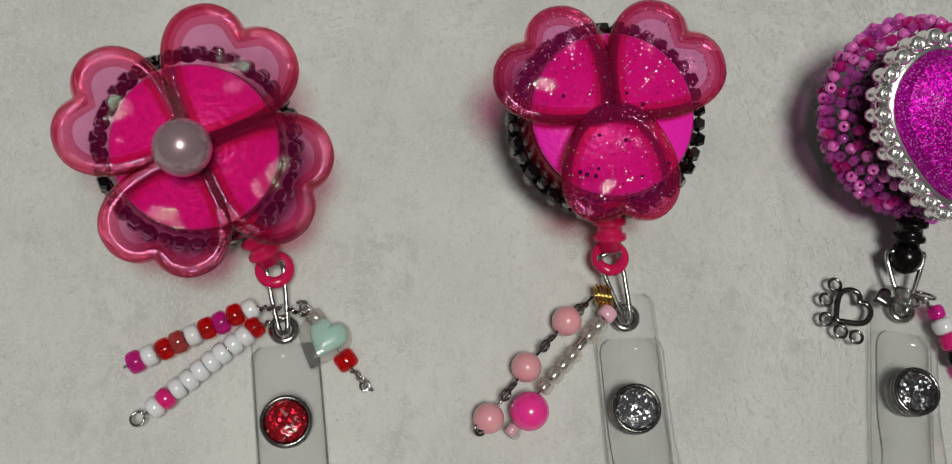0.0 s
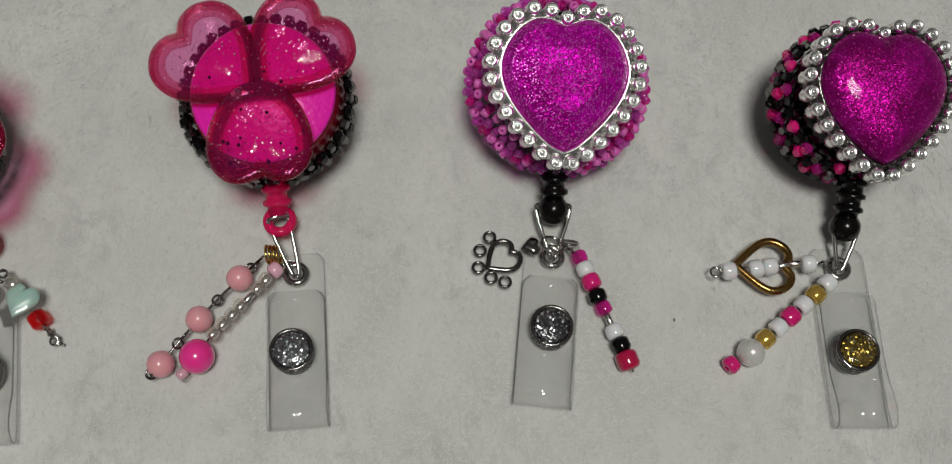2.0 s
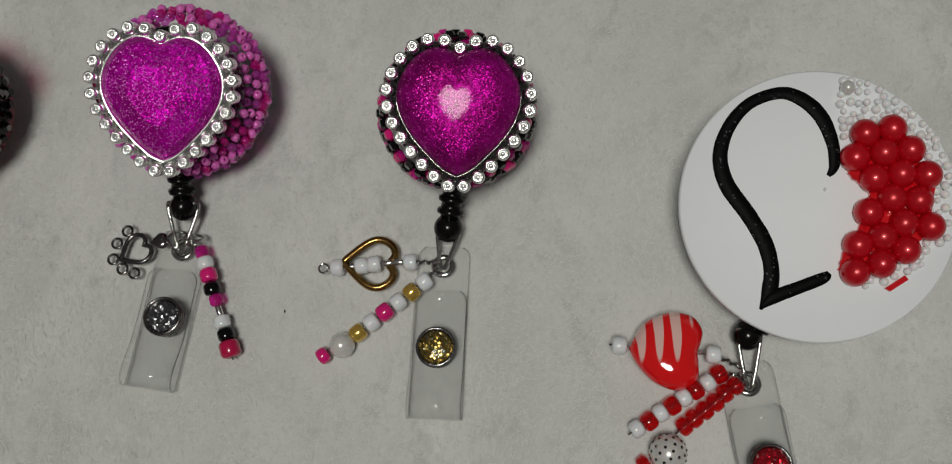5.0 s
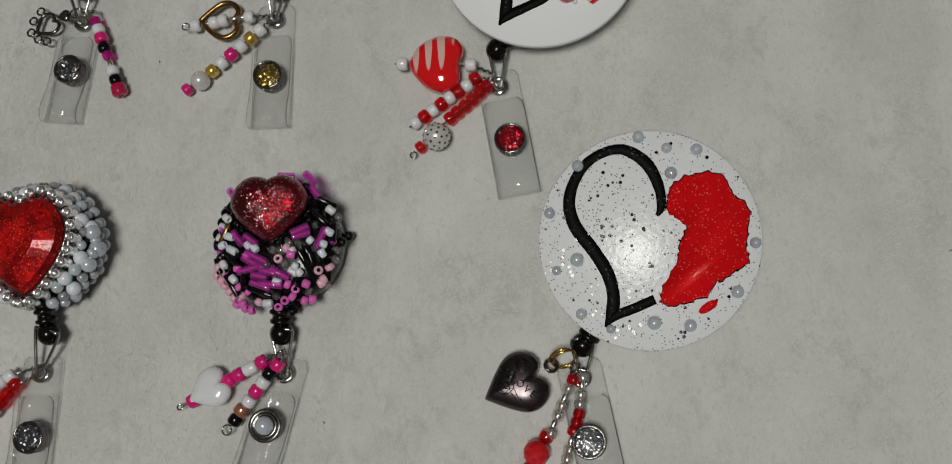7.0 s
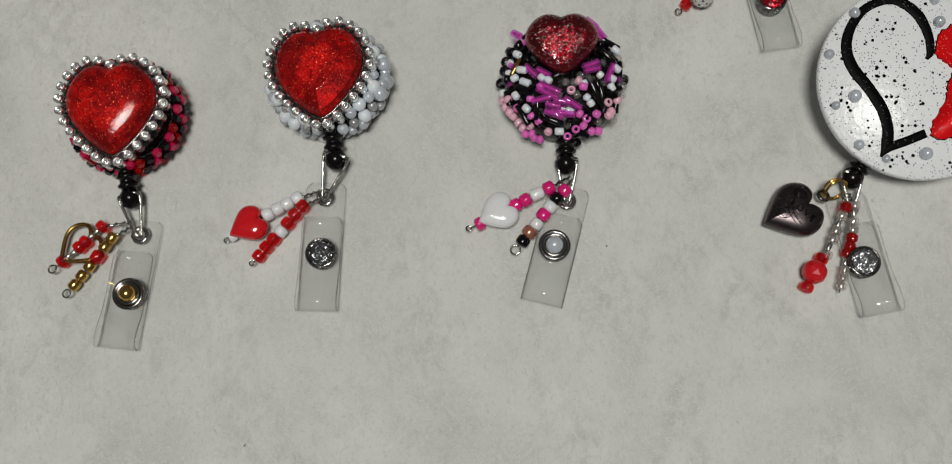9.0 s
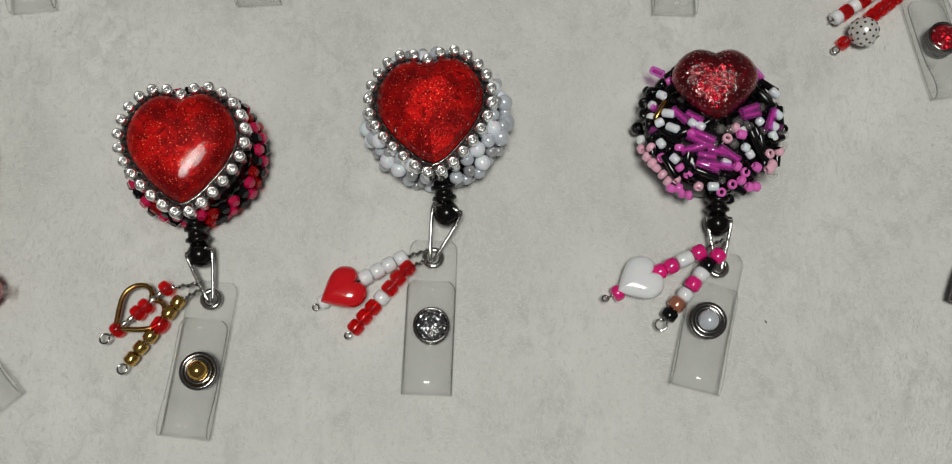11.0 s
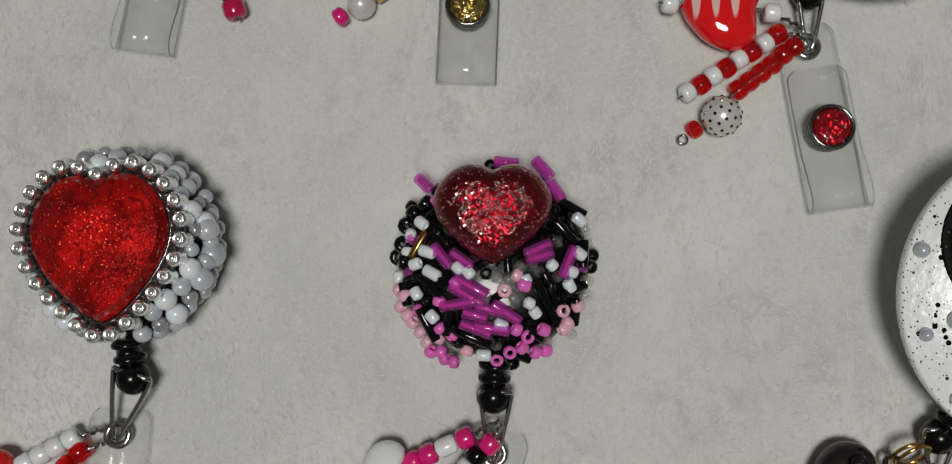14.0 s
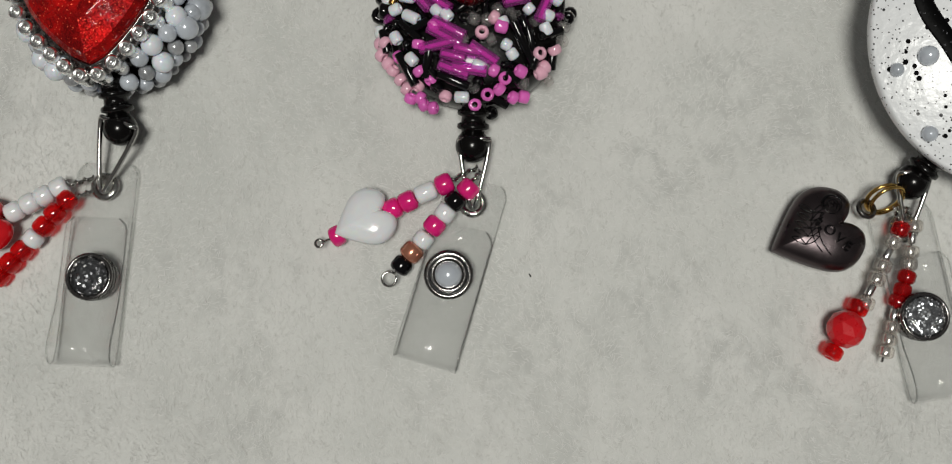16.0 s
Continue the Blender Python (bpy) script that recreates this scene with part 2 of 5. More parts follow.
PALEPINK = solid("pale_pink_glaze", (0.80, 0.44, 0.56), 0.16, coat=0.5, vary=0.12)
ORCHID = solid("orchid_pink_glaze", (0.74, 0.14, 0.52), 0.16, coat=0.5, vary=0.2)
REDGLOSS = solid("red_glaze", (0.64, 0.006, 0.012), 0.14, coat=0.6, vary=0.12)
FACETRED = solid("red_cut_glass", (0.58, 0.008, 0.014), 0.28, coat=0.1, vary=0.05)
REDPEARL = solid("red_pearl", (0.56, 0.002, 0.012), 0.30, 0.25, coat=0.35, vary=0.12)
PEARL = solid("white_pearl", (0.68, 0.665, 0.64), 0.24, 0.25, coat=0.7, vary=0.1, sss=0.1)
GREYPEARL = solid("grey_pearl", (0.42, 0.29, 0.33), 0.26, 0.5, coat=0.9, vary=0.05)
ICEPEARL = solid("iridescent_pearl", (0.52, 0.56, 0.62), 0.2, 0.15, coat=0.9, vary=0.22)
SMOKE = solid("smoky_pearl", (0.40, 0.41, 0.43), 0.18, 0.3, coat=0.9, vary=0.35)
ROSE = solid("rose_quartz", (0.80, 0.37, 0.42), 0.25, coat=0.4, vary=0.08, grain=250, sss=0.3)
NEON = solid("neon_pink_ball", (0.92, 0.04, 0.33), 0.2, coat=0.6, vary=0.05, sss=0.2)
COPPER = solid("copper_lustre", (0.55, 0.22, 0.14), 0.2, 0.6, coat=0.8, vary=0.1)
MILK = solid("milky_glass", (0.74, 0.78, 0.84), 0.16, coat=0.5, vary=0.12, sss=0.2)
MINT = solid("mint_glass", (0.44, 0.70, 0.63), 0.25, coat=0.5, vary=0.05, grain=250, sss=0.3)
SEEDPEARL = solid("white_seed_pearl", (0.82, 0.81, 0.82), 0.22, 0.0, coat=0.6, vary=0.1, sss=0.15)
CRIMSON = solid("crimson_glaze", (0.44, 0.006, 0.06), 0.15, coat=0.5, vary=0.1)
WHITEPAINT = solid("white_enamel", (0.86, 0.88, 0.905), 0.6, coat=0.0, vary=0.02, grain=120, relief=0.06, spec=0.25)
BLACKPAINT = glitter("black_glitter_paint", (0.0025, 0.0025, 0.003), (0.0015, 0.0015, 0.0015), (0.10, 0.10, 0.11), 2600, 0.10, 0.5, 0.0, 0.0, 120.0, 0.12, 0.02)
REDBEAD = clear("clear_red_glass", (0.98, 0.07, 0.06), 0.20, (0.70, 0.010, 0.014), 0.05, 1.55)
MAGENTA = clear("clear_magenta_glass", (0.96, 0.16, 0.66), 0.26, (0.80, 0.03, 0.44), 0.05, 1.55)
VIOLET = clear("clear_violet_glass", (0.96, 0.50, 0.92), 0.16, (0.86, 0.16, 0.70), 0.04, 1.6)
CLEARB = clear("clear_glass", (0.95, 0.94, 0.93), 0.06, (0.9, 0.88, 0.88), 0.04, 1.55)
LINED = clear("silver_lined_glass", (0.95, 0.93, 0.90), 0.14, (0.85, 0.80, 0.76), 0.04, 1.6)
ROSECLEAR = clear("dusty_rose_glass", (0.84, 0.30, 0.28), 0.35, (0.6, 0.10, 0.10), 0.06, 1.55)
AMBER = solid("gold_lined_glass", (0.72, 0.47, 0.09), 0.16, 0.65, coat=0.8, vary=0.2, relief=0.2)
VINYL = clear("clear_vinyl", (0.997, 0.998, 0.997), 0.028, (0.93, 0.95, 0.95), 0.05, 1.4, scratch=0.25, wave=110, cloud=0.0)
VINYLEDGE = clear("vinyl_cut_edge", (0.945, 0.95, 0.945), 0.05, (0.7, 0.7, 0.7), 0.08, 1.5)
PETAL = clear("pink_resin", (1.0, 0.63, 0.82), 0.045, (0.85, 0.03, 0.30), 0.03, 1.17, scratch=0.10, wave=160)
PETALRIM = clear("deep_pink_resin", (0.99, 0.70, 0.77), 0.04, (0.80, 0.02, 0.12), 0.04, 1.4)
PETALG = clear("glittered_pink_resin", (0.99, 0.62, 0.84), 0.08, (0.85, 0.03, 0.34), 0.04, 1.2, (1700.0, 0.30, 0.78, (0.85, 0.62, 0.70), (0.05, 0.01, 0.03)), 0.14, 200)
PINKPLASTIC = clear("hot_pink_plastic", (0.9, 0.05, 0.22), 0.55, (0.85, 0.02, 0.16), 0.08, 1.45)
PINKBODY = solid("magenta_reel_face", (0.94, 0.014, 0.46), 0.3, coat=0.1, vary=0.3, grain=800, relief=0.7)
WINEBODY = solid("wine_red_reel_side", (0.20, 0.004, 0.018), 0.25, coat=0.2, vary=0.3, grain=300)
FUCHSIA = glitter("fuchsia_glitter_crystal", (0.66, 0.004, 0.50), (0.34, 0.002, 0.22), (0.95, 0.25, 0.85), 4600, 0.7, 0.38, 0.5, 0.10, 160, 0.03, 0.10)
FUCHSIA_DEEP = glitter("deep_fuchsia_crystal", (0.46, 0.003, 0.28), (0.20, 0.001, 0.10), (0.75, 0.06, 0.50), 4200, 0.5, 0.36, 0.6, 0.3, 150, 0.02)
RUBY = glitter("ruby_glitter_crystal", (0.62, 0.006, 0.005), (0.13, 0.001, 0.002), (0.90, 0.12, 0.06), 4200, 0.35, 0.4, 0.32, 0.5, 130, 0.05, 0.03)
WINE = glitter("wine_glitter_resin", (0.30, 0.001, 0.009), (0.12, 0.001, 0.004), (0.92, 0.42, 0.46), 2800, 0.5, 0.28, 0.9, 1.0, 170, 0.30, 0.06)
REDPAINT = glitter("red_glitter_paint", (0.78, 0.006, 0.010), (0.68, 0.005, 0.008), (0.90, 0.22, 0.15), 3600, 0.2, 0.42, 0.05, 0.15, 120, 0.12, 0.03)
SILVERGLIT = glitter("silver_glitter", (0.42, 0.44, 0.46), (0.25, 0.26, 0.28), (0.9, 0.9, 0.9), 2400, 0.9, 0.25, 0.9, 0.8)
DARKGLIT = glitter("dark_silver_glitter", (0.25, 0.26, 0.27), (0.10, 0.10, 0.11), (0.85, 0.85, 0.85), 2000, 0.9, 0.25, 0.9, 0.8)
REDGLIT = glitter("red_glitter", (0.55, 0.012, 0.03), (0.35, 0.005, 0.012), (0.95, 0.5, 0.5), 2200, 0.9, 0.25, 0.7, 0.8)
GOLDGLIT = glitter("gold_glitter", (0.45, 0.32, 0.08), (0.22, 0.15, 0.03), (0.85, 0.9, 0.6), 2200, 0.9, 0.25, 0.9, 0.8)
FLECKED = flecked("flecked_white_paint", (0.84, 0.855, 0.88))
WOOD = wood()
INK = solid("green_ink", (0.22, 0.30, 0.12), 0.6, vary=0.1)
SMEAR = solid("clear_glue", (0.75, 0.72, 0.74), 0.1, coat=0.8, vary=0.05)

# ---------------------------------------------------------------- shaping helpers, in millimetres
ORIGIN = Vector((0, 0, 0))
FOOT = Vector((0, 0, 0))
CACHE = {}


def mesh_of(bm, material, smooth=True):
    me = bpy.data.meshes.new("mesh")
    bmesh.ops.recalc_face_normals(bm, faces=bm.faces)
    for f in bm.faces:
        f.smooth = smooth
    bm.to_mesh(me)
    bm.free()
    for v in me.vertices:
        v.co *= MM
    me.materials.append(material)
    return me


def part(name, shape, material, parent, label="", m=None, smooth=True, local=False):
    """One mesh object under a thing or a part; shape is a bmesh or a ready mesh, m its pose in millimetres from the thing's foot
    (local: from the part that carries it)."""
    me = shape if isinstance(shape, bpy.types.Mesh) else mesh_of(shape, material, smooth)
    if me.users == 0:
        me.name = name
    ob = new(name, me)
    ob.parent = parent
    if m is not None:
        m = m.copy()
        m.translation = m.translation * MM
        ob.matrix_basis = m
    if not local and parent.type == "MESH":
        ob.matrix_basis = parent.matrix_basis.inverted() @ ob.matrix_basis
    if label:
        ob["label"] = label
    return ob


def thing(name, x, y, label, category, group="", moved=(0, 0)):
    """The Empty at the foot of a thing; what is built after it is placed from there. moved: how far the whole lies from its plan."""
    global ORIGIN, FOOT
    ob = new(name)
    ob.empty_display_size = 0.01
    ob.location = ((x + moved[0]) * MM, (y + moved[1]) * MM, 0)
    FOOT = Vector((x + moved[0], y + moved[1], 0))
    ORIGIN = Vector((x, y, 0))
    return tagged(ob, label, category, group)


def at(x, y, z=0.0):
    return Vector((x, y, z)) - ORIGIN


def lathe(profile, n=16, closed=True):
    """Turns a profile of (radius, height) round z."""
    bm = bmesh.new()
    rows = []
    for k in range(n):
        a = 2 * math.pi * k / n
        rows.append([bm.verts.new((r * math.cos(a), r * math.sin(a), z)) for r, z in profile])
    m = len(profile)
    for k in range(n):
        a, b = rows[k], rows[(k + 1) % n]
        for i in range(m if closed else m - 1):
            j = (i + 1) % m
            quad = [a[i], b[i], b[j], a[j]]
            bm.faces.new(quad)
    if not closed:
        for i, flip in ((0, True), (m - 1, False)):
            if profile[i][0] > 1e-4:
                ring = [rows[k][i] for k in range(n)]
                bm.faces.new(ring[::-1] if flip else ring)
    bmesh.ops.remove_doubles(bm, verts=bm.verts, dist=1e-4)
    return bm


def tube(points, r, n=8, ring=False, bm=None, radii=None):
    """A round wire along points."""
    bm = bm or bmesh.new()
    pts = [Vector(p) for p in points]
    count = len(pts)
    rows, side = [], None
    for i, p in enumerate(pts):
        before = pts[i - 1] if (i or ring) else p
        after = pts[(i + 1) % count] if (i < count - 1 or ring) else p
        d = (after - before).normalized()
        ref = side if side is not None else (Vector((0, 0, 1)) if abs(d.z) < 0.9 else Vector((1, 0, 0)))
        u = (ref - d * ref.dot(d)).normalized()
        side = u
        v = d.cross(u)
        rr = radii[i] if radii else r
        rows.append([bm.verts.new(p + rr * (math.cos(2 * math.pi * k / n) * u + math.sin(2 * math.pi * k / n) * v)) for k in range(n)])
    for i in range(count if ring else count - 1):
        a, b = rows[i], rows[(i + 1) % count]
        for k in range(n):
            bm.faces.new([a[k], a[(k + 1) % n], b[(k + 1) % n], b[k]])
    if not ring:
        bm.faces.new(rows[0][::-1])
        bm.faces.new(rows[-1])
    return bm


def smooth_line(points, steps=6, ring=False):
    """Catmull-Rom through points."""
    pts = [Vector(p) for p in points]
    n, out = len(pts), []
    for i in range(n if ring else n - 1):
        p0 = pts[i - 1] if (i or ring) else pts[i]
        p1, p2 = pts[i], pts[(i + 1) % n]
        p3 = pts[(i + 2) % n] if (i + 2 < n or ring) else p2
        for k in range(steps):
            t = k / steps
            out.append(0.5 * (2 * p1 + (p2 - p0) * t + (2 * p0 - 5 * p1 + 4 * p2 - p3) * t * t + (3 * p1 - p0 - 3 * p2 + p3) * t**3))
    if not ring:
        out.append(pts[-1])
    return out


def ball_mesh(r, material, n=16, key=""):
    k = ("ball", r, material.name, n, key)
    if k not in CACHE:
        bm = bmesh.new()
        bmesh.ops.create_uvsphere(bm, u_segments=n, v_segments=max(6, n * 2 // 3), radius=r)
        CACHE[k] = mesh_of(bm, material)
    return CACHE[k]


def bead_mesh(r, length, material, hole=0.3, n=12):
    """A pierced glass bead, rounded at both rims, its hole along z."""
    k = ("bead", r, length, material.name, hole, n)
    if k not in CACHE:
        h, c = length / 2, min(length * 0.28, r * 0.4)
        i = r * hole
        prof = [(i, -h * 0.8), (i * 1.3, -h), (r - c, -h), (r - c * 0.3, -h + c * 0.35), (r, -h + c), (r, h - c), (r - c * 0.3, h - c * 0.35), (r - c, h), (i * 1.3, h), (i, h * 0.8)]
        CACHE[k] = mesh_of(lathe(prof, n), material)
    return CACHE[k]


def gem_mesh(r, h, material, n=8):
    """A small faceted stone in a low setting."""
    k = ("gem", r, h, material.name, n)
    if k not in CACHE:
        CACHE[k] = mesh_of(lathe([(0, -h), (r, -h * 0.5), (r, 0), (r * 0.6, h), (0, h)], n, False), material, False)
    return CACHE[k]


def facing(p, d, spin=0.0):
    """A pose at p with its z axis along d."""
    return Matrix.Translation(p) @ Vector(d).to_track_quat("Z", "Y").to_matrix().to_4x4() @ Matrix.Rotation(spin, 4, "Z")


def outline_solid(outer, z0, z1, bevel=0.0, bm=None):
    """A plate with the given outline between two heights, its upper rim eased."""
    bm = bm or bmesh.new()
    c = sum((Vector((p[0], p[1], 0)) for p in outer), Vector()) / len(outer)
    low = [bm.verts.new((p[0], p[1], z0)) for p in outer]
    mid = [bm.verts.new((p[0], p[1], z1 - bevel)) for p in outer] if bevel else None
    k = 1 - bevel / max(1e-6, max((Vector((p[0], p[1], 0)) - c).length for p in outer))
    top = [bm.verts.new((c.x + (p[0] - c.x) * k, c.y + (p[1] - c.y) * k, z1)) for p in outer]
    rings = [low, mid, top] if bevel else [low, top]
    n = len(outer)
    for a, b in zip(rings, rings[1:]):
        for i in range(n):
            bm.faces.new([a[i], a[(i + 1) % n], b[(i + 1) % n], b[i]])
    bm.faces.new(top)
    bm.faces.new(low[::-1])
    return bm


HALF_HEART = ((0, 10.3), (3.6, 11.9), (7.6, 12.0), (11.8, 9.4), (15.0, 4.8), (16.2, 0), (15.3, -5), (12.3, -10.3), (8.0, -15.2), (3.6, -19.2), (0, -20.9))


def heart_line(steps=5, scale=1.0, half=HALF_HEART):
    """A closed heart outline that starts at its notch and runs clockwise."""
    right = smooth_line([(x, y, 0) for x, y in half], steps)
    left = [Vector((-p.x, p.y, 0)) for p in right[-2:0:-1]]
    return [p * scale for p in right + left]


def spaced(line, count):
    """Points at even steps along a closed line."""
    pts = line + [line[0]]
    lens = [0.0]
    for a, b in zip(pts, pts[1:]):
        lens.append(lens[-1] + (b - a).length)
    out, j = [], 0
    for i in range(count):
        want = lens[-1] * i / count
        while lens[j + 1] < want:
            j += 1
        f = (want - lens[j]) / max(1e-9, lens[j + 1] - lens[j])
        out.append(pts[j].lerp(pts[j + 1], f))
    return out


def domed(line, levels, centre=(0, -2.0)):
    """A dome over a closed outline: levels of (share of the outline, height)."""
    bm = bmesh.new()
    c = Vector((centre[0], centre[1], 0))
    rings = [[bm.verts.new(c + (p - c) * s + Vector((0, 0, z))) for p in line] for s, z in levels]
    n = len(line)
    for a, b in zip(rings, rings[1:]):
        for i in range(n):
            bm.faces.new([a[i], a[(i + 1) % n], b[(i + 1) % n], b[i]])
    bm.faces.new(rings[-1])
    bm.faces.new(rings[0][::-1])
    return bm


# ---------------------------------------------------------------- the cloth
RISE = None


def cloth():
    """A wide plush sheet; its middle is finely and unevenly raised."""
    n, half = 260, 0.34
    xs = [half * (2 * i / n - 1) for i in range(n + 1)]
    grid = [-0.75, -0.6, -0.45, *xs, 0.45, 0.6, 0.75]
    global RISE
    verts, faces = [], []
    for y in grid:
        for x in grid:
            fade = max(0.0, 1 - max(abs(x), abs(y)) / 0.6)
            z = 0.0009 * noise.noise((x * 60, y * 60, 0)) + 0.0006 * noise.noise((x * 190, y * 190, 3))
            fold = 0.004 * math.exp(-(((x - 0.176 - 0.12 * (y + 0.09)) / 0.008) ** 2)) + 0.012 * math.exp(-(((x - 0.250 - 0.1 * (y + 0.1)) / 0.02) ** 2)) + 0.002 * math.exp(-(((x - 0.185 - 0.12 * (y + 0.09)) / 0.004) ** 2))
            verts.append((x, y, (z * 0.7 - 0.00035) + fold * fade))
    w = len(grid)
    for j in range(w - 1):
        for i in range(w - 1):
            a = j * w + i
            faces.append((a, a + 1, a + w + 1, a + w))
    RISE = np.array([v[2] for v in verts]).reshape(w, w)[3:-3, 3:-3]
    me = bpy.data.meshes.new("ground")
    me.from_pydata(verts, [], faces)
    me.polygons.foreach_set("use_smooth", [True] * len(faces))
    me.materials.append(PLUSH)
    ob = new("ground", me)
    tagged(ob, "off-white short-pile plush blanket, softly matted", "blanket", kind="structure")


def pile():
    """Short fibres lying on the sheet in matted swirls."""
    rnd = np.random.default_rng(4)
    n = 420000
    x, y = rnd.uniform(-0.275, 0.265, n), rnd.uniform(-0.265, 0.125, n)
    swirl = np.zeros(n)
    for fx, fy, ph in ((21, 13, 0.3), (-17, 29, 1.7), (43, -37, 4.0), (71, 59, 2.2)):
        swirl += np.sin(fx * x + fy * y + ph) * 0.9
    turn = swirl + rnd.normal(0, 0.8, n)
    long = rnd.uniform(0.0008, 0.0018, n)
    rise = rnd.uniform(0.01, 0.07, n)
    wide = rnd.uniform(0.00004, 0.00010, n)
    dx, dy = np.cos(turn), np.sin(turn)
    u, v = (x + 0.34) / 0.68 * 260, (y + 0.34) / 0.68 * 260
    i, j = u.astype(int), v.astype(int)
    u, v = u - i, v - j
    level = (RISE[j, i] * (1 - u) + RISE[j, i + 1] * u) * (1 - v) + (RISE[j + 1, i] * (1 - u) + RISE[j + 1, i + 1] * u) * v
    base = np.stack([x, y, level + 0.00003], 1)
    side = np.stack([-dy, dx, np.zeros(n)], 1) * wide[:, None]
    ahead = np.stack([dx, dy, np.zeros(n)], 1)
    mid = base + ahead * (long * 0.5)[:, None]
    mid[:, 2] += long * rise + 0.00007
    tip = base + ahead * long[:, None]
    tip[:, 2] += long * rise * 0.6 + 0.00005
    verts = np.stack([base - side, base + side, mid - side * 0.8, mid + side * 0.8, tip], 1).reshape(-1, 3)
    k = np.arange(n)[:, None] * 5
    tris = np.concatenate([k + [0, 1, 3], k + [0, 3, 2], k + [2, 3, 4]], 1).reshape(-1)
    me = bpy.data.meshes.new("pile")
    me.vertices.add(len(verts))
    me.vertices.foreach_set("co", verts.ravel())
    me.loops.add(len(tris))
    me.loops.foreach_set("vertex_index", tris)
    me.polygons.add(3 * n)
    me.polygons.foreach_set("loop_start", np.arange(0, 9 * n, 3))
    me.update(calc_edges=True)
    me.materials.append(FIBRE)
    tagged(new("plush_pile", me), "short soft off-white fibres of the plush blanket", "blanket", kind="stuff")


cloth()
pile()


# ---------------------------------------------------------------- parts that all reels share
REELS = "badge reels laid out on the blanket"


def reel_frame(x, y, z, tilt=0.0, lean=0.0, turn=0.0):
    """The tilted frame of a reel, its face along local z."""
    return Matrix.Translation(Vector((x, y, z)) - FOOT) @ Matrix.Rotation(radians(lean), 4, "Y") @ Matrix.Rotation(radians(tilt), 4, "X") @ Matrix.Rotation(radians(turn), 4, "Z")


def knob(owner, neck, ball, material, r=3.5, pierced=False):
    """The ribbed cord end: a neck of three ribs and a ball or an open ring."""
    a, b = at(*neck), at(*ball)
    d = (b - a).normalized()
    long = (b - a).length
    prof = [(0.6, -4.5), (2.5, -4.5)]
    for i in range(3):
        z = -3.6 + i * (long + 1.6) / 3
        prof += [(2.5, z), (3.2, z + 0.35), (3.3, z + 0.9), (3.2, z + 1.3), (2.4, z + 1.6)]
    prof += [(2.2, long - 1.5), (0.6, long - 1.5)]
    part("cord_neck", lathe(prof, 18), material, owner, m=facing(a, d))
    if pierced:
        ring = [(math.cos(2 * math.pi * k / 24) * (r - 0.9), math.sin(2 * math.pi * k / 24) * (r - 0.9), 0) for k in range(24)]
        part("cord_ring", tube(ring, 1.15, 10, True), material, owner, m=Matrix.Translation(b))
    else:
        part("cord_ball", ball_mesh(r, material, 24), material, owner, m=Matrix.Translation(b))


def wire_clip(owner, ball, eye, spread=3.8, r=0.52):
    """The bent wire triangle that joins the cord end to the strap's eyelet."""
    a, b = at(*ball), at(*eye)
    d = (b - a)
    d.z = 0
    d.normalize()
    s = Vector((-d.y, d.x, 0))
    up = Vector((0, 0, 1))
    line = smooth_line([a - s * spread * 0.7 - d * 1.2 + up * 2.4, a - s * spread + up * 1.2, b - s * 0.9 - d * 0.5 + up * 1.0, b + d * 0.9 + up * 0.2, b + s * 0.9 - d * 0.5 + up * 0.9, a + s * spread + up * 1.2, a + s * spread * 0.7 - d * 1.2 + up * 2.4], 6, True)
    part("wire_clip", tube(line, r, 8, True), WIREMETAL, owner, "bent nickel wire clip")


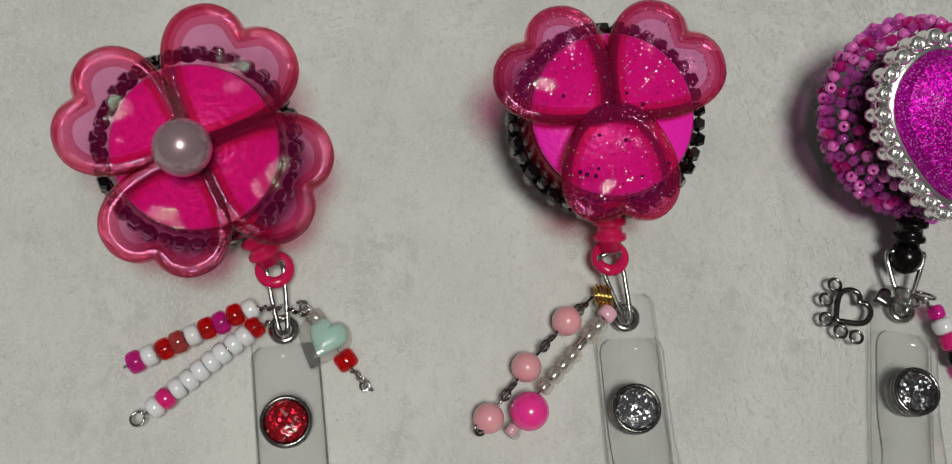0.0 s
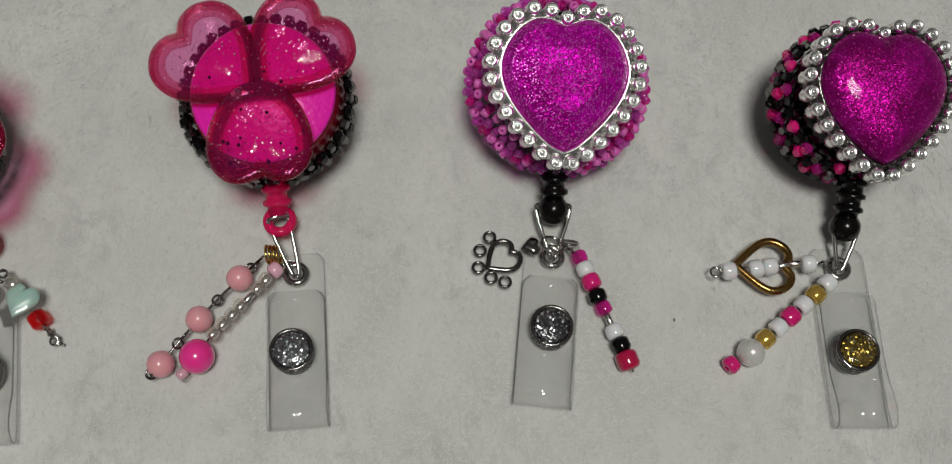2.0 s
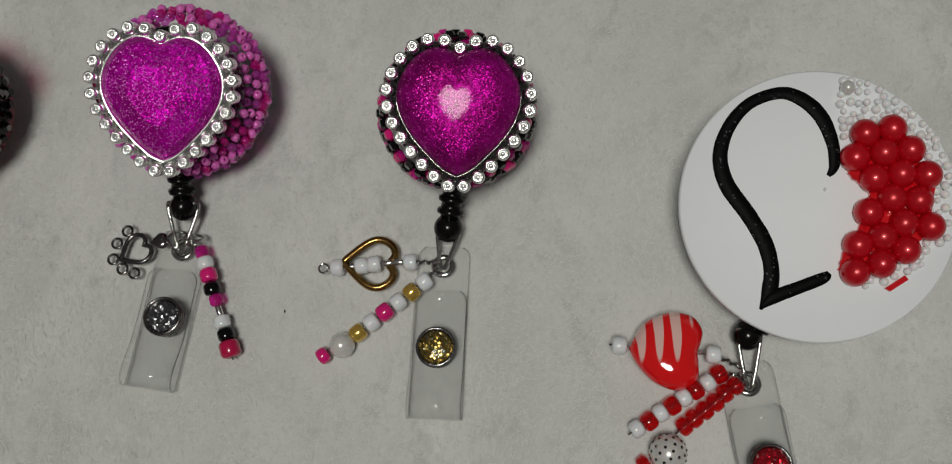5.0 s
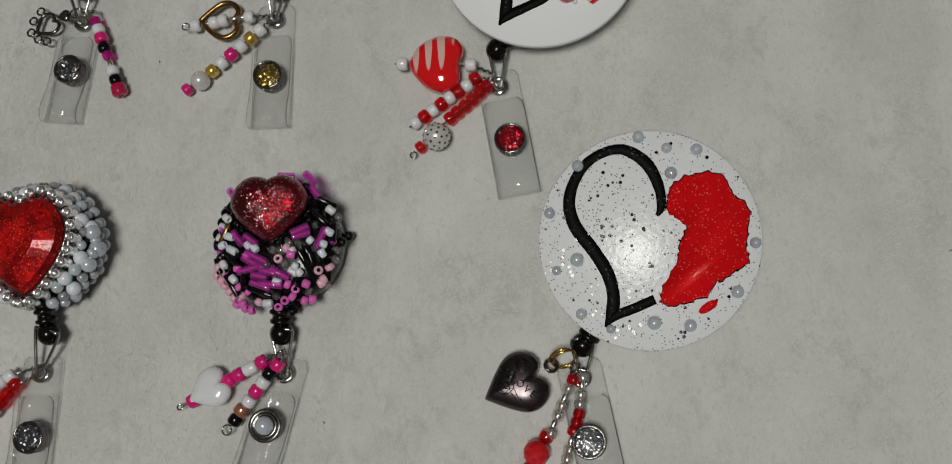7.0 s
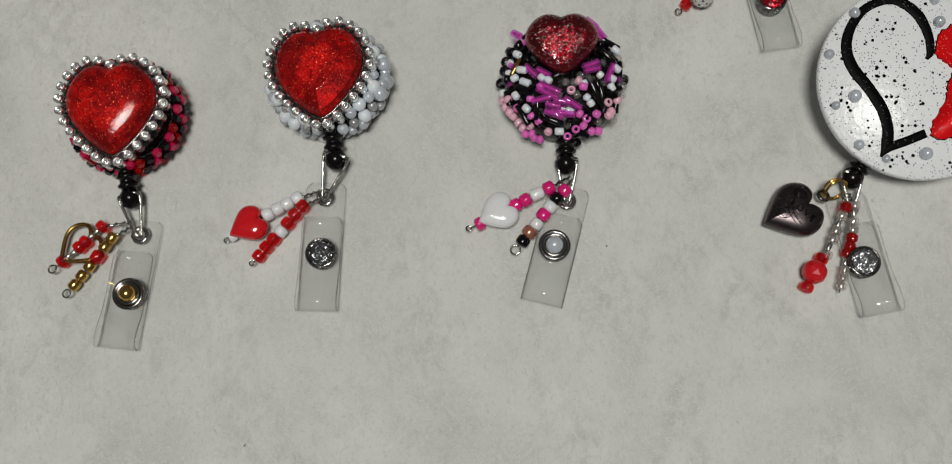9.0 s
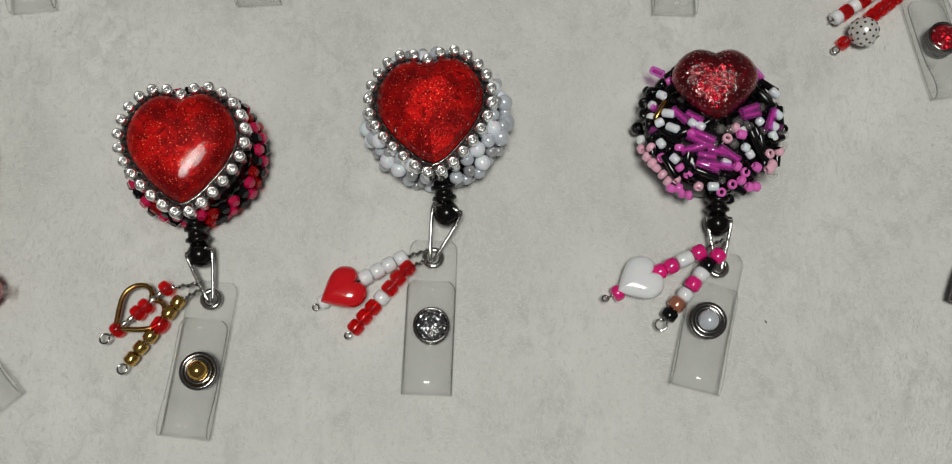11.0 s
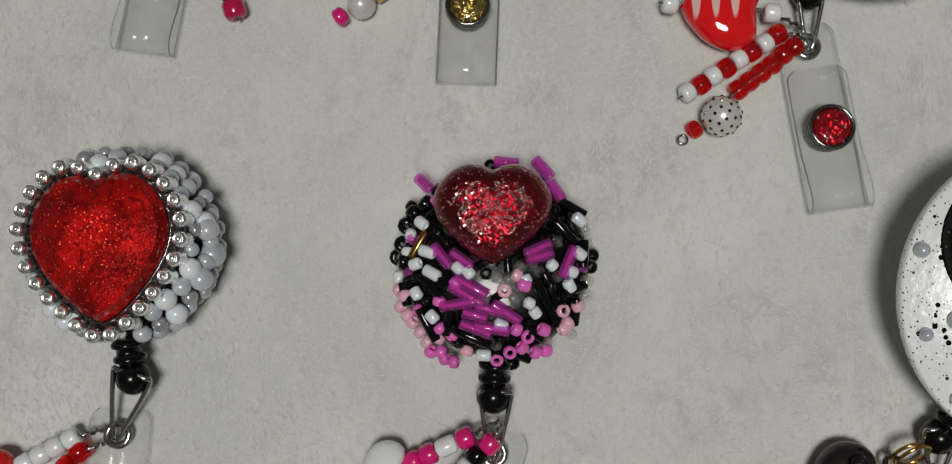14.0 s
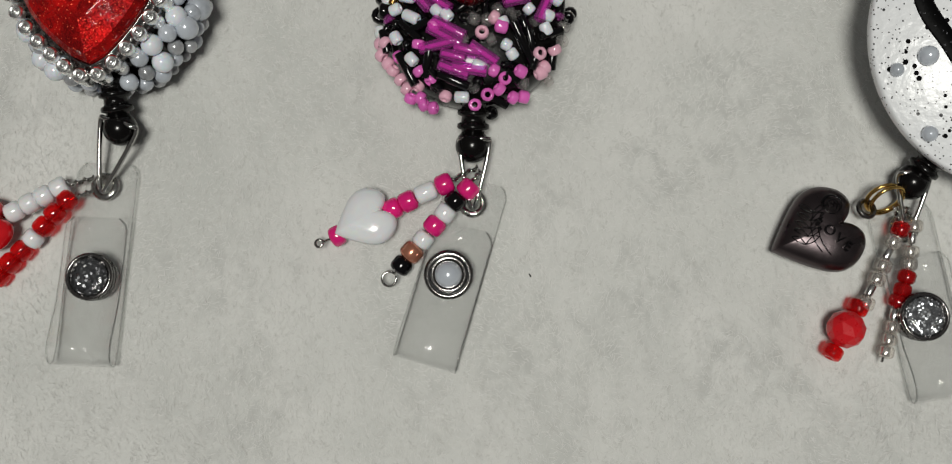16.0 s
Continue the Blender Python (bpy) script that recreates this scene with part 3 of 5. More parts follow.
def strap(owner, eye, bottom, flap, snap, face, width=12.6, style="glitter", twist=0.0, bulge=1.0):
    """A clear vinyl strap folded into a loop and closed by a press stud, with a metal eyelet at its top."""
    e, b, f, s = (at(*p) for p in (eye, bottom, flap, snap))
    axis = b - e
    axis.z = 0
    length = axis.length
    d = axis.normalized()
    side = Vector((-d.y, d.x, 0))
    fs, ss = (f - e).dot(d), (s - e).dot(d)
    k = bulge
    profile = [(-5.0, 0.8), (-4.2, 0.8), (-2.5, 0.9), (0, 1.0), (length * 0.4, 0.9), (length - 8, 0.7), (length - 3, 0.9), (length - 0.6, 1.4), (length, 2.6 * k), (length - 0.8, 4.4 * k), (length - 3.5, 5.3 * k), (length - 7.5, 4.6 * k), (ss + 5, 3.5), (ss - 4, 3.3), (fs + 2.5, 3.5), (fs + 0.8, 3.6), (fs, 3.6)]
    shares = [0.72, 0.88, 1, 1, 1, 1, 1, 1, 1, 1, 1, 1, 1, 1, 1, 0.88, 0.72]
    line = smooth_line([(x, z, w) for (x, z), w in zip(profile, shares)], 4)
    bm = bmesh.new()
    rows = []
    n = len(line)
    for i, p in enumerate(line):
        q = line[min(i + 1, n - 1)] - line[max(i - 1, 0)]
        nx, nz = -q.y, q.x
        l = math.hypot(nx, nz) or 1
        nx, nz = nx / l * 0.17, nz / l * 0.17
        w = width / 2 * min(1.0, p.z)
        sway = twist * (p.x / length) * (1 if i > n / 2 else 0)
        row = []
        for sgn, off in ((-1, -1), (1, -1), (1, 1), (-1, 1)):
            row.append(bm.verts.new(e + d * (p.x + off * nx) + side * (sgn * w + sway) + Vector((0, 0, p.y + off * nz - e.z))))
        rows.append(row)
    for a, c in zip(rows, rows[1:]):
        for j in range(4):
            bm.faces.new([a[j], a[(j + 1) % 4], c[(j + 1) % 4], c[j]])
    bm.faces.new(rows[0][::-1])
    bm.faces.new(rows[-1])
    band = part("strap", bm, VINYL, owner, "clear vinyl strap folded into a loop")
    for sgn in (-1, 1):
        rim = []
        for i in range(0, n, 2):
            p = line[i]
            sway = twist * (p.x / length) * (1 if i > n / 2 else 0)
            rim.append(e + d * p.x + side * (sgn * width / 2 * min(1.0, p.z) + sway) + Vector((0, 0, p.y - e.z)))
        part("strap_edge", tube(rim, 0.2, 5), VINYLEDGE, band)
    part("eyelet", lathe([(1.5, 0), (2.6, 0), (3.0, 0.35), (2.9, 0.8), (2.3, 1.1), (1.7, 0.9), (1.5, 0.5)], 24), WIREMETAL, band, "nickel eyelet", m=Matrix.Translation(Vector((e.x, e.y, 1.1))))
    c = Vector((s.x, s.y, 0))
    tip = Matrix.Translation(c) @ Matrix.Rotation(radians(3), 4, "X")
    part("stud_base", lathe([(0.8, 0.9), (4.2, 0.9), (4.5, 1.2), (4.5, 1.9), (4.1, 2.1), (4.3, 2.4), (4.3, 3.1), (0.8, 3.1)], 28), DARKMETAL, band, m=tip)
    if style == "glitter":
        part("stud_cap", lathe([(0.8, 3.6), (4.3, 3.6), (4.75, 3.9), (4.8, 4.6), (4.5, 4.85), (4.75, 5.1), (4.75, 5.8), (4.4, 6.15), (4.0, 6.0), (3.95, 5.6), (0.8, 5.6)], 32), DARKMETAL, band, "nickel press stud rim", m=tip)
        part("stud_face", lathe([(0, 5.5), (3.95, 5.55), (3.6, 5.95), (2.2, 6.2), (0, 6.25)], 28, False), face, band, "glitter dot set in the press stud", m=tip)
    else:
        part("stud_cap", lathe([(0.8, 3.6), (4.5, 3.6), (4.9, 3.9), (4.9, 4.6), (4.4, 5.0), (3.7, 4.7), (3.2, 4.2), (2.9, 4.6), (0.8, 4.6)], 32), DARKMETAL, band, "nickel press stud rim", m=tip)
        part("stud_face", ball_mesh(2.75, face, 20), face, band, "round cabochon on the press stud", m=tip @ Matrix.Translation((0, 0, 5.0)))
    return band


KINDS = {
    "w": (WHITEB, 2.05, 2.7), "W": (WHITEB, 1.9, 3.6), "r": (REDBEAD, 2.1, 2.9), "m": (MAGENTA, 2.2, 2.8), "o": (ROSECLEAR, 2.2, 2.8),
    "p": (HOTPINK, 2.15, 2.9), "b": (BLACK, 2.1, 2.7), "c": (LINED, 1.75, 2.3), "g": (AMBER, 2.15, 2.8), "k": (COPPER, 2.3, 2.9),
    "R": (CRIMSON, 2.5, 3.6), "v": (MAGENTA, 1.7, 2.4), "s": (CHROME, 0.8, 2.2), "G": (GOLD, 1.75, 2.6), "q": (REDBEAD, 1.75, 2.4), "y": (PALEPINK, 1.8, 2.4),
}


def strand(owner, points, beads, label, lead=None, loop=1.3, loop_gap=1.6):
    """A wired strand of beads from the first point to the last, which are the middles of its end beads."""
    line = [at(*p) for p in points]
    lens = [0.0]
    for a, b in zip(line, line[1:]):
        lens.append(lens[-1] + (b - a).length)

    def along(u):
        u = max(0.0, min(lens[-1], u))
        for j in range(len(line) - 1):
            if u <= lens[j + 1] or j == len(line) - 2:
                f = (u - lens[j]) / max(1e-9, lens[j + 1] - lens[j])
                return line[j].lerp(line[j + 1], f), (line[j + 1] - line[j]).normalized()

    sizes = [KINDS[c][2] for c in beads]
    mids = [sum(sizes[:i]) + sizes[i] / 2 - sizes[0] / 2 for i in range(len(beads))]
    fit = lens[-1] / max(1e-9, mids[-1]) if len(beads) > 1 else 1
    end, d = along(lens[-1])
    wire = ([at(*lead)] if lead else []) + line + [end + d * (sizes[-1] / 2 + loop_gap - 0.6)]
    bm = tube(wire, 0.28, 6)
    if loop:
        c = end + d * (sizes[-1] / 2 + loop_gap + loop - 0.8)
        s = Vector((-d.y, d.x, 0.0)).normalized()
        tube([c + loop * (math.cos(a) * d + math.sin(a) * s) + Vector((0, 0, 0.12 * a)) for a in [2 * math.pi * k / 14 + math.pi for k in range(14)]], 0.28, 6, False, bm)
    if lead:
        a, b = at(*lead), line[0]
        q = (b - a).normalized()
        u = q.cross(Vector((0, 0, 1))).normalized()
        v = q.cross(u)
        turns = [a.lerp(b, k / 26) + 0.5 * (math.cos(k * 0.9) * u + math.sin(k * 0.9) * v) for k in range(24)]
        tube(turns, 0.24, 6, False, bm)
    wire_ob = part("charm_strand", bm, WIREMETAL, owner, label)
    for code, u, size in zip(beads, mids, sizes):
        p, q = along(u * fit)
        material, r, length = KINDS[code]
        wob = Vector((random.uniform(-1, 1), random.uniform(-1, 1), random.uniform(-1, 1))) * 0.12
        part("bead", bead_mesh(r, length * min(fit * 0.99, 1.28), material), material, wire_ob, m=facing(p + wob, q + wob * 0.6, random.uniform(0, 6)))
        if code == "c":
            part("silver_lining", bead_mesh(1.05, 2.2, CHROME, 0.4, 10), CHROME, wire_ob, m=facing(p + wob, q + wob * 0.6))
    return wire_ob


CHARM_HEART = ((0, 6.4), (2.4, 9.6), (6.6, 11.6), (11.6, 9.8), (15.3, 4.8), (16.2, -0.8), (14.4, -6.0), (10.2, -11.6), (5.4, -16.8), (1.7, -20.6), (0, -22.0))


def puffed_heart(owner, name, x, y, z, size, turn, material, label, thick=0.40):
    """A pillowy heart bead; size is its width."""
    line = heart_line(4, size / 32.4, CHARM_HEART)
    t = size * thick
    levels = [(0.45, -t * 0.5), (0.8, -t * 0.4), (0.96, -t * 0.2), (1.0, 0), (0.96, t * 0.2), (0.8, t * 0.4), (0.45, t * 0.5), (0.1, t * 0.53)]
    return part(name, domed(line, levels, (0, -1.0 * size / 32.4)), material, owner, label, m=Matrix.Translation(at(x, y, z)) @ Matrix.Rotation(radians(turn), 4, "Z"))


def open_heart(owner, name, x, y, z, size, turn, r, material, label):
    line = [p * (size / 32.4) for p in spaced(heart_line(5, 1.0, CHARM_HEART), 44)]
    return part(name, tube(line, r, 10, True), material, owner, label, m=Matrix.Translation(at(x, y, z)) @ Matrix.Rotation(radians(turn), 4, "Z"))


def ring(owner, name, p, r, wire, material, label="", d=(0, 0, 1)):
    pts = [(r * math.cos(2 * math.pi * k / 20), r * math.sin(2 * math.pi * k / 20), 0) for k in range(20)]
    return part(name, tube(pts, wire, 8, True), material, owner, label, m=facing(at(*p), d))


def core(owner, fr, r, low, high, material, taper=1.0):
    """The reel's round case."""
    return part("reel_case", lathe([(0, low), (r - 0.8, low), (r, low + 0.8), (r * taper, high - 0.8), (r * taper - 0.8, high), (0, high)], 48, False), material, owner, m=fr)


def back_clip(owner, fr):
    """The metal swivel clip at the back, which props the reel up."""
    foot = fr.translation
    bm = bmesh.new()
    bmesh.ops.create_cube(bm, size=1, matrix=Matrix.Translation((foot.x, foot.y + 6, max(0.4, foot.z * 0.5))) @ Matrix.Diagonal((9, 20, max(0.8, foot.z), 1)))
    bmesh.ops.bevel(bm, geom=bm.edges[:], offset=0.3, segments=1, affect="EDGES")
    part("back_clip", bm, CHROME, owner, smooth=False)


def beaded_band(case, fr, rings, meshes, name="bead", wobble=0.25):
    """Rows of beads stitched round the case: rings of (radius, height, count)."""
    for r, z, count in rings:
        off = random.uniform(0, 6)
        for k in range(count):
            a = off + 2 * math.pi * k / count
            rr = r + random.uniform(-wobble, wobble)
            p = Vector((rr * math.cos(a), rr * math.sin(a), z + random.uniform(-wobble, wobble)))
            d = Vector((random.uniform(-1, 1), random.uniform(-1, 1), random.uniform(-1, 1)))
            me = meshes[k % len(meshes)] if name == "rhinestone" else random.choice(meshes)
            if name == "rhinestone":
                d = Vector((math.cos(a), math.sin(a), 0.35))
            part(name, me, me.materials[0], case, m=fr @ facing(p, d))


def heart_setting(owner, fr, crystal, faceted, label, band=False):
    """A crystal heart in a chrome setting edged with waisted round studs."""
    line = heart_line(5)
    n = len(line)
    bm = bmesh.new()
    levels = [(1.0, -4.2), (1.0, -0.9), (0.93, -0.3), (0.88, 0.3), (0.84, 0.2), (0.80, -1.6)] if band else [(1.0, -4.2), (1.0, -1.4), (0.94, -0.9), (0.90, -0.7), (0.875, -0.2), (0.86, -0.2), (0.80, -1.6)]
    rings = [[bm.verts.new((p.x * s, (p.y + 2) * s - 2, z)) for p in line] for s, z in levels]
    for a, b in zip(rings, rings[1:]):
        for i in range(n):
            bm.faces.new([a[i], a[(i + 1) % n], b[(i + 1) % n], b[i]])
    bm.faces.new(rings[-1])
    bm.faces.new(rings[0][::-1])
    setting = part("heart_setting", bm, CHROME if band else DARKMETAL, owner, "chromed heart setting edged with round studs", m=fr)
    stud = CACHE.get("stud")
    if stud is None:
        stud = CACHE["stud"] = mesh_of(lathe([(0, -4.2), (1.3, -4.2), (1.5, -3.2), (1.5, -2.4), (1.2, -1.7), (1.3, -1.2), (1.56, -0.5), (1.56, 0.3), (1.42, 0.8), (1.1, 1.12), (0.9, 1.16), (0.74, 0.96), (0.5, 0.96), (0.42, 1.2), (0.2, 1.3), (0, 1.3)], 14, False), STUDMETAL)
    for p in spaced(line, 27):
        part("stud", stud, STUDMETAL, setting, m=fr @ Matrix.Translation((p.x * 1.01, p.y * 1.01, 0.2)))
    if faceted:
        coarse = spaced(heart_line(5, 0.835 if band else 0.865), 22)
        levels = [(1.0, -0.8), (1.0, 0.4), (0.90, 2.2), (0.52, 4.4), (0.50, 4.5)]
        gem = domed(coarse, levels, (0, -2.6))
    else:
        levels = [(1.0, -0.8), (1.0, 0.5), (0.96, 1.6), (0.86, 2.9), (0.68, 3.9), (0.42, 4.5), (0.15, 4.7)]
        gem = domed(heart_line(5, 0.865), levels, (0, -1.5))
    part("crystal_heart", gem, crystal, owner, label, m=fr, smooth=not faceted)


HALF_PETAL = ((0, 0.2), (4.0, 3.8), (8.4, 8.8), (10.8, 14.2), (10.2, 18.8), (7.0, 21.8), (3.6, 22.2), (1.2, 20.9), (0, 19.8))


BROAD_PETAL = ((0, -1.0), (3.6, -0.2), (7.2, 2.8), (10.0, 8.0), (10.9, 13.4), (9.9, 17.6), (7.0, 20.4), (3.6, 20.6), (1.2, 19.6), (0, 19.0))


def petal(owner, fr, angle, scale, material, lift, cup=6.0, half=HALF_PETAL):
    """A heart-shaped resin petal with a thick rounded rim."""
    right = smooth_line([(x, y, 0) for x, y in half], 5)
    scale *= 1.03
    line = [p * scale for p in right + [Vector((-p.x, p.y, 0)) for p in right[-2:0:-1]]]
    m = fr @ Matrix.Rotation(radians(angle - 90), 4, "Z") @ Matrix.Rotation(radians(cup), 4, "X") @ Matrix.Translation((0, 0, lift))
    levels = [(0.93, -0.4), (1.0, 0.4), (1.02, 1.3), (0.98, 2.3), (0.90, 3.1), (0.74, 3.9), (0.52, 4.5), (0.28, 4.85), (0.1, 4.95)]
    ob = part("petal", domed(line, levels, (0, 12.5 * scale)), material, owner, m=m)
    mid = Vector((0, 12.5 * scale, 0))
    for rr, flat in ((0.62, 1.0), (1.05, 0.9), (1.8, 0.6)):
        inner = [mid + (p - mid) * (1 - (rr - 0.4) / (11.0 * scale)) for p in spaced(line, 60)]
        rim = tube(inner, rr, 10, True)
        for v in rim.verts:
            v.co.z *= flat
        part("petal_rim", rim, PETALRIM, ob, "deeper pink rounded petal rim", m=Matrix.Translation((0, 0, 1.1)), local=True)


# ---------------------------------------------------------------- flower reel with a pearl
def flower_reel():
    t = thing("badge_reel", -200.5, 44, "pink resin flower badge reel with grey pearl and beaded charms", "badge reel", REELS, (-2.4, -0.3))
    fr = reel_frame(-205.4, 48.9, 16.0, 21, 6)
    case = core(t, fr, 16.8, -9.0, 7.5, WINEBODY, 0.9)
    part("reel_face", lathe([(0, 7.3), (14.6, 7.4), (14.9, 8.0), (14.3, 8.5), (0, 8.6)], 48, False), PINKBODY, t, "bright magenta round face", m=fr)
    back_clip(t, fr)
    stones = [gem_mesh(1.5, 1.1, BLACK), gem_mesh(1.3, 1.0, DARKMETAL)]
    beaded_band(case, fr, [(18.0, -4.4, 38), (18.4, -1.6, 38), (18.2, 1.2, 38), (17.4, 4.0, 36)], stones, "rhinestone", 0.3)
    top = fr @ Matrix.Translation((0, 0, 10.2))
    for angle, scale, lift in ((70, 1.05, 0.6), (162, 0.99, 0.0), (256, 0.98, 0.5), (-17, 1.04, 0.1)):
        petal(t, top, angle, scale, PETAL, lift)
    part("pearl", ball_mesh(5.1, GREYPEARL, 28), GREYPEARL, t, "grey-pink pearl", m=fr @ Matrix.Translation((-1.2, -0.8, 18.6)))
    knob(t, (-192.0, 34.2, 9), (-188.8, 29.6, 4.8), PINKPLASTIC, 3.6, True)
    wire_clip(t, (-188.6, 29.0, 4.2), (-186.7, 18.6, 2), 1.6)
    strap(t, (-186.7, 18.6), (-182.4, -15.0), (-186.0, 15.0), (-184.9, 0.6), REDGLIT)
    strand(t, [(-192.9, 21.6, 5), (-213.5, 11.6, 2.6)], "wrmrworwm", "strand of red, white and magenta glass beads", (-187, 22, 5), 0)
    strand(t, [(-191.7, 18.2, 4.5), (-209.3, 3.2, 2.6)], "rwwwwwwwpw", "strand of white beads with a hot pink one", (-187, 20, 4), 1.3)
    s = strand(t, [(-180.6, 20.2, 4.5), (-174.5, 12.4, 2.6)], "cr", "short strand with a mint heart bead", (-186, 22, 4), 0.9, 4.5)
    puffed_heart(s, "heart_bead", -178.0, 17.2, 4.2, 7.2, -20, MINT, "pale mint glass heart bead")
    puffed_heart(s, "heart_shell", -178.6, 16.8, 4.2, 10.2, -20, CLEARB, "clear outer layer of the heart bead", 0.34)
    chain = [(-183.4 + 0.25 * k, 23.4 - 0.4 * k, 4 + 0.6 * math.sin(k)) for k in range(12)]
    for k, p in enumerate(chain[::2]):
        ring(t, "chain_link", p, 0.9, 0.2, WIREMETAL, d=(math.sin(k * 2.1), math.cos(k * 2.1), 0.6))
    for k in range(5):
        ring(t, "chain_link", (-172.9 + 0.75 * k, 10.6 - 0.8 * k, 1.2), 0.75, 0.2, WIREMETAL, d=(math.sin(k * 1.7), math.cos(k * 1.7), 0.5))


# ---------------------------------------------------------------- three-petal glitter reel
def petal_reel():
    t = thing("badge_reel", -122, 56, "pink glitter resin badge reel with three petals and rose bead charms", "badge reel", REELS, (-1.4, -0.3))
    fr = reel_frame(-127.6, 57.4, 17.2, 15)
    case = core(t, fr, 17.0, -11.0, 6.0, WINEBODY, 0.95)
    part("reel_face", lathe([(0, 5.8), (15.4, 5.9), (15.7, 6.5), (15.1, 7.2), (0, 7.6)], 48, False), PINKBODY, t, "bright magenta round face", m=fr)
    back_clip(t, fr)
    stones = [gem_mesh(1.5, 1.1, BLACK), gem_mesh(1.4, 1.0, DARKMETAL)]
    beaded_band(case, fr, [(17.6, -6.0, 37), (18.2, -3.2, 38), (18.5, -0.4, 38), (18.3, 2.4, 38)], stones, "rhinestone", 0.3)
    top = reel_frame(-128.2, 53.2, 25.6, 14)
    for angle, scale, lift, half in ((141, 1.02, 0.0, HALF_PETAL), (51, 1.02, 0.4, HALF_PETAL), (-86, 0.96, 1.2, BROAD_PETAL)):
        petal(t, top @ Matrix.Translation((0, 1.6 if half is BROAD_PETAL else 0, 0)), angle, scale, PETALG, lift, 2.0, half)
    for k in range(16):
        a, r = random.uniform(0, 6.28), random.uniform(2, 15)
        bm = bmesh.new()
        bmesh.ops.create_circle(bm, cap_ends=True, segments=6, radius=random.uniform(0.3, 0.5))
        geo = bmesh.ops.extrude_face_region(bm, geom=bm.faces[:])
        bmesh.ops.translate(bm, verts=[v for v in geo["geom"] if isinstance(v, bmesh.types.BMVert)], vec=(0, 0, 0.15))
        part("glitter_flake", bm, BLACK, t, m=top @ Matrix.Translation((r * math.cos(a), r * math.sin(a) - 3, random.uniform(1.5, 3.6))), smooth=False)
    knob(t, (-124.8, 39.6, 10.0), (-124.2, 33.3, 5.8), PINKPLASTIC, 3.6, True)
    wire_clip(t, (-124.2, 32.4, 5.0), (-120.8, 22.2, 2), 2.2)
    strap(t, (-120.8, 22.2), (-118.9, -12.9), (-121.0, 17.3), (-120.6, 3.6), SILVERGLIT)
    for k in range(4):
        ring(t, "jump_ring", (-126.8 + 0.8 * k, 25.9 - 0.1 * k, 4.2), 2.0, 0.32, GOLD, "gold jump ring", d=(1, 0.1, 0.1))
    balls = ((-132.9, 20.8), (-141.1, 11.5), (-148.5, 1.6))
    drop = part("charm_strand", tube([at(-127.6, 25.6, 4.2), *[at(x, y, 3.4) for x, y in balls], at(-150.6, -1.0, 2.0)], 0.3, 6), DARKMETAL, t, "linked drop of three rose quartz balls")
    for x, y in balls:
        part("ball_bead", ball_mesh(2.95, ROSE, 22), ROSE, drop, m=Matrix.Translation(at(x, y, 3.2)))
    for (x0, y0), (x1, y1) in zip(((-127.6, 25.6), *balls), (*balls, (-151.5, -2.2))):
        dx, dy = x1 - x0, y1 - y0
        for f in (0.38, 0.55):
            ring(drop, "chain_link", (x0 + dx * f, y0 + dy * f, 3.4), 1.1, 0.28, DARKMETAL, d=(dy * (0.5 - f) * 8, -dx * (0.5 - f) * 8, 4))
    s = strand(t, [(-125.0, 22.0, 4.2), (-137.6, 8.0, 3.4)], "yccscccc", "strand of clear glass beads on silver wire", (-121.6, 24.4, 3.5), 0)
    part("ball_bead", ball_mesh(3.75, NEON, 26), NEON, s, "round neon pink bead", m=Matrix.Translation(at(-140.8, 2.9, 3.9)))
    part("bead", bead_mesh(1.9, 2.4, CLEARB), CLEARB, s, m=facing(at(-144.0, -0.4, 2.2), (-0.7, -0.7, 0)))
    part("bead", bead_mesh(1.1, 2.2, PALEPINK), PALEPINK, s, m=facing(at(-144.0, -0.4, 2.2), (-0.7, -0.7, 0)))


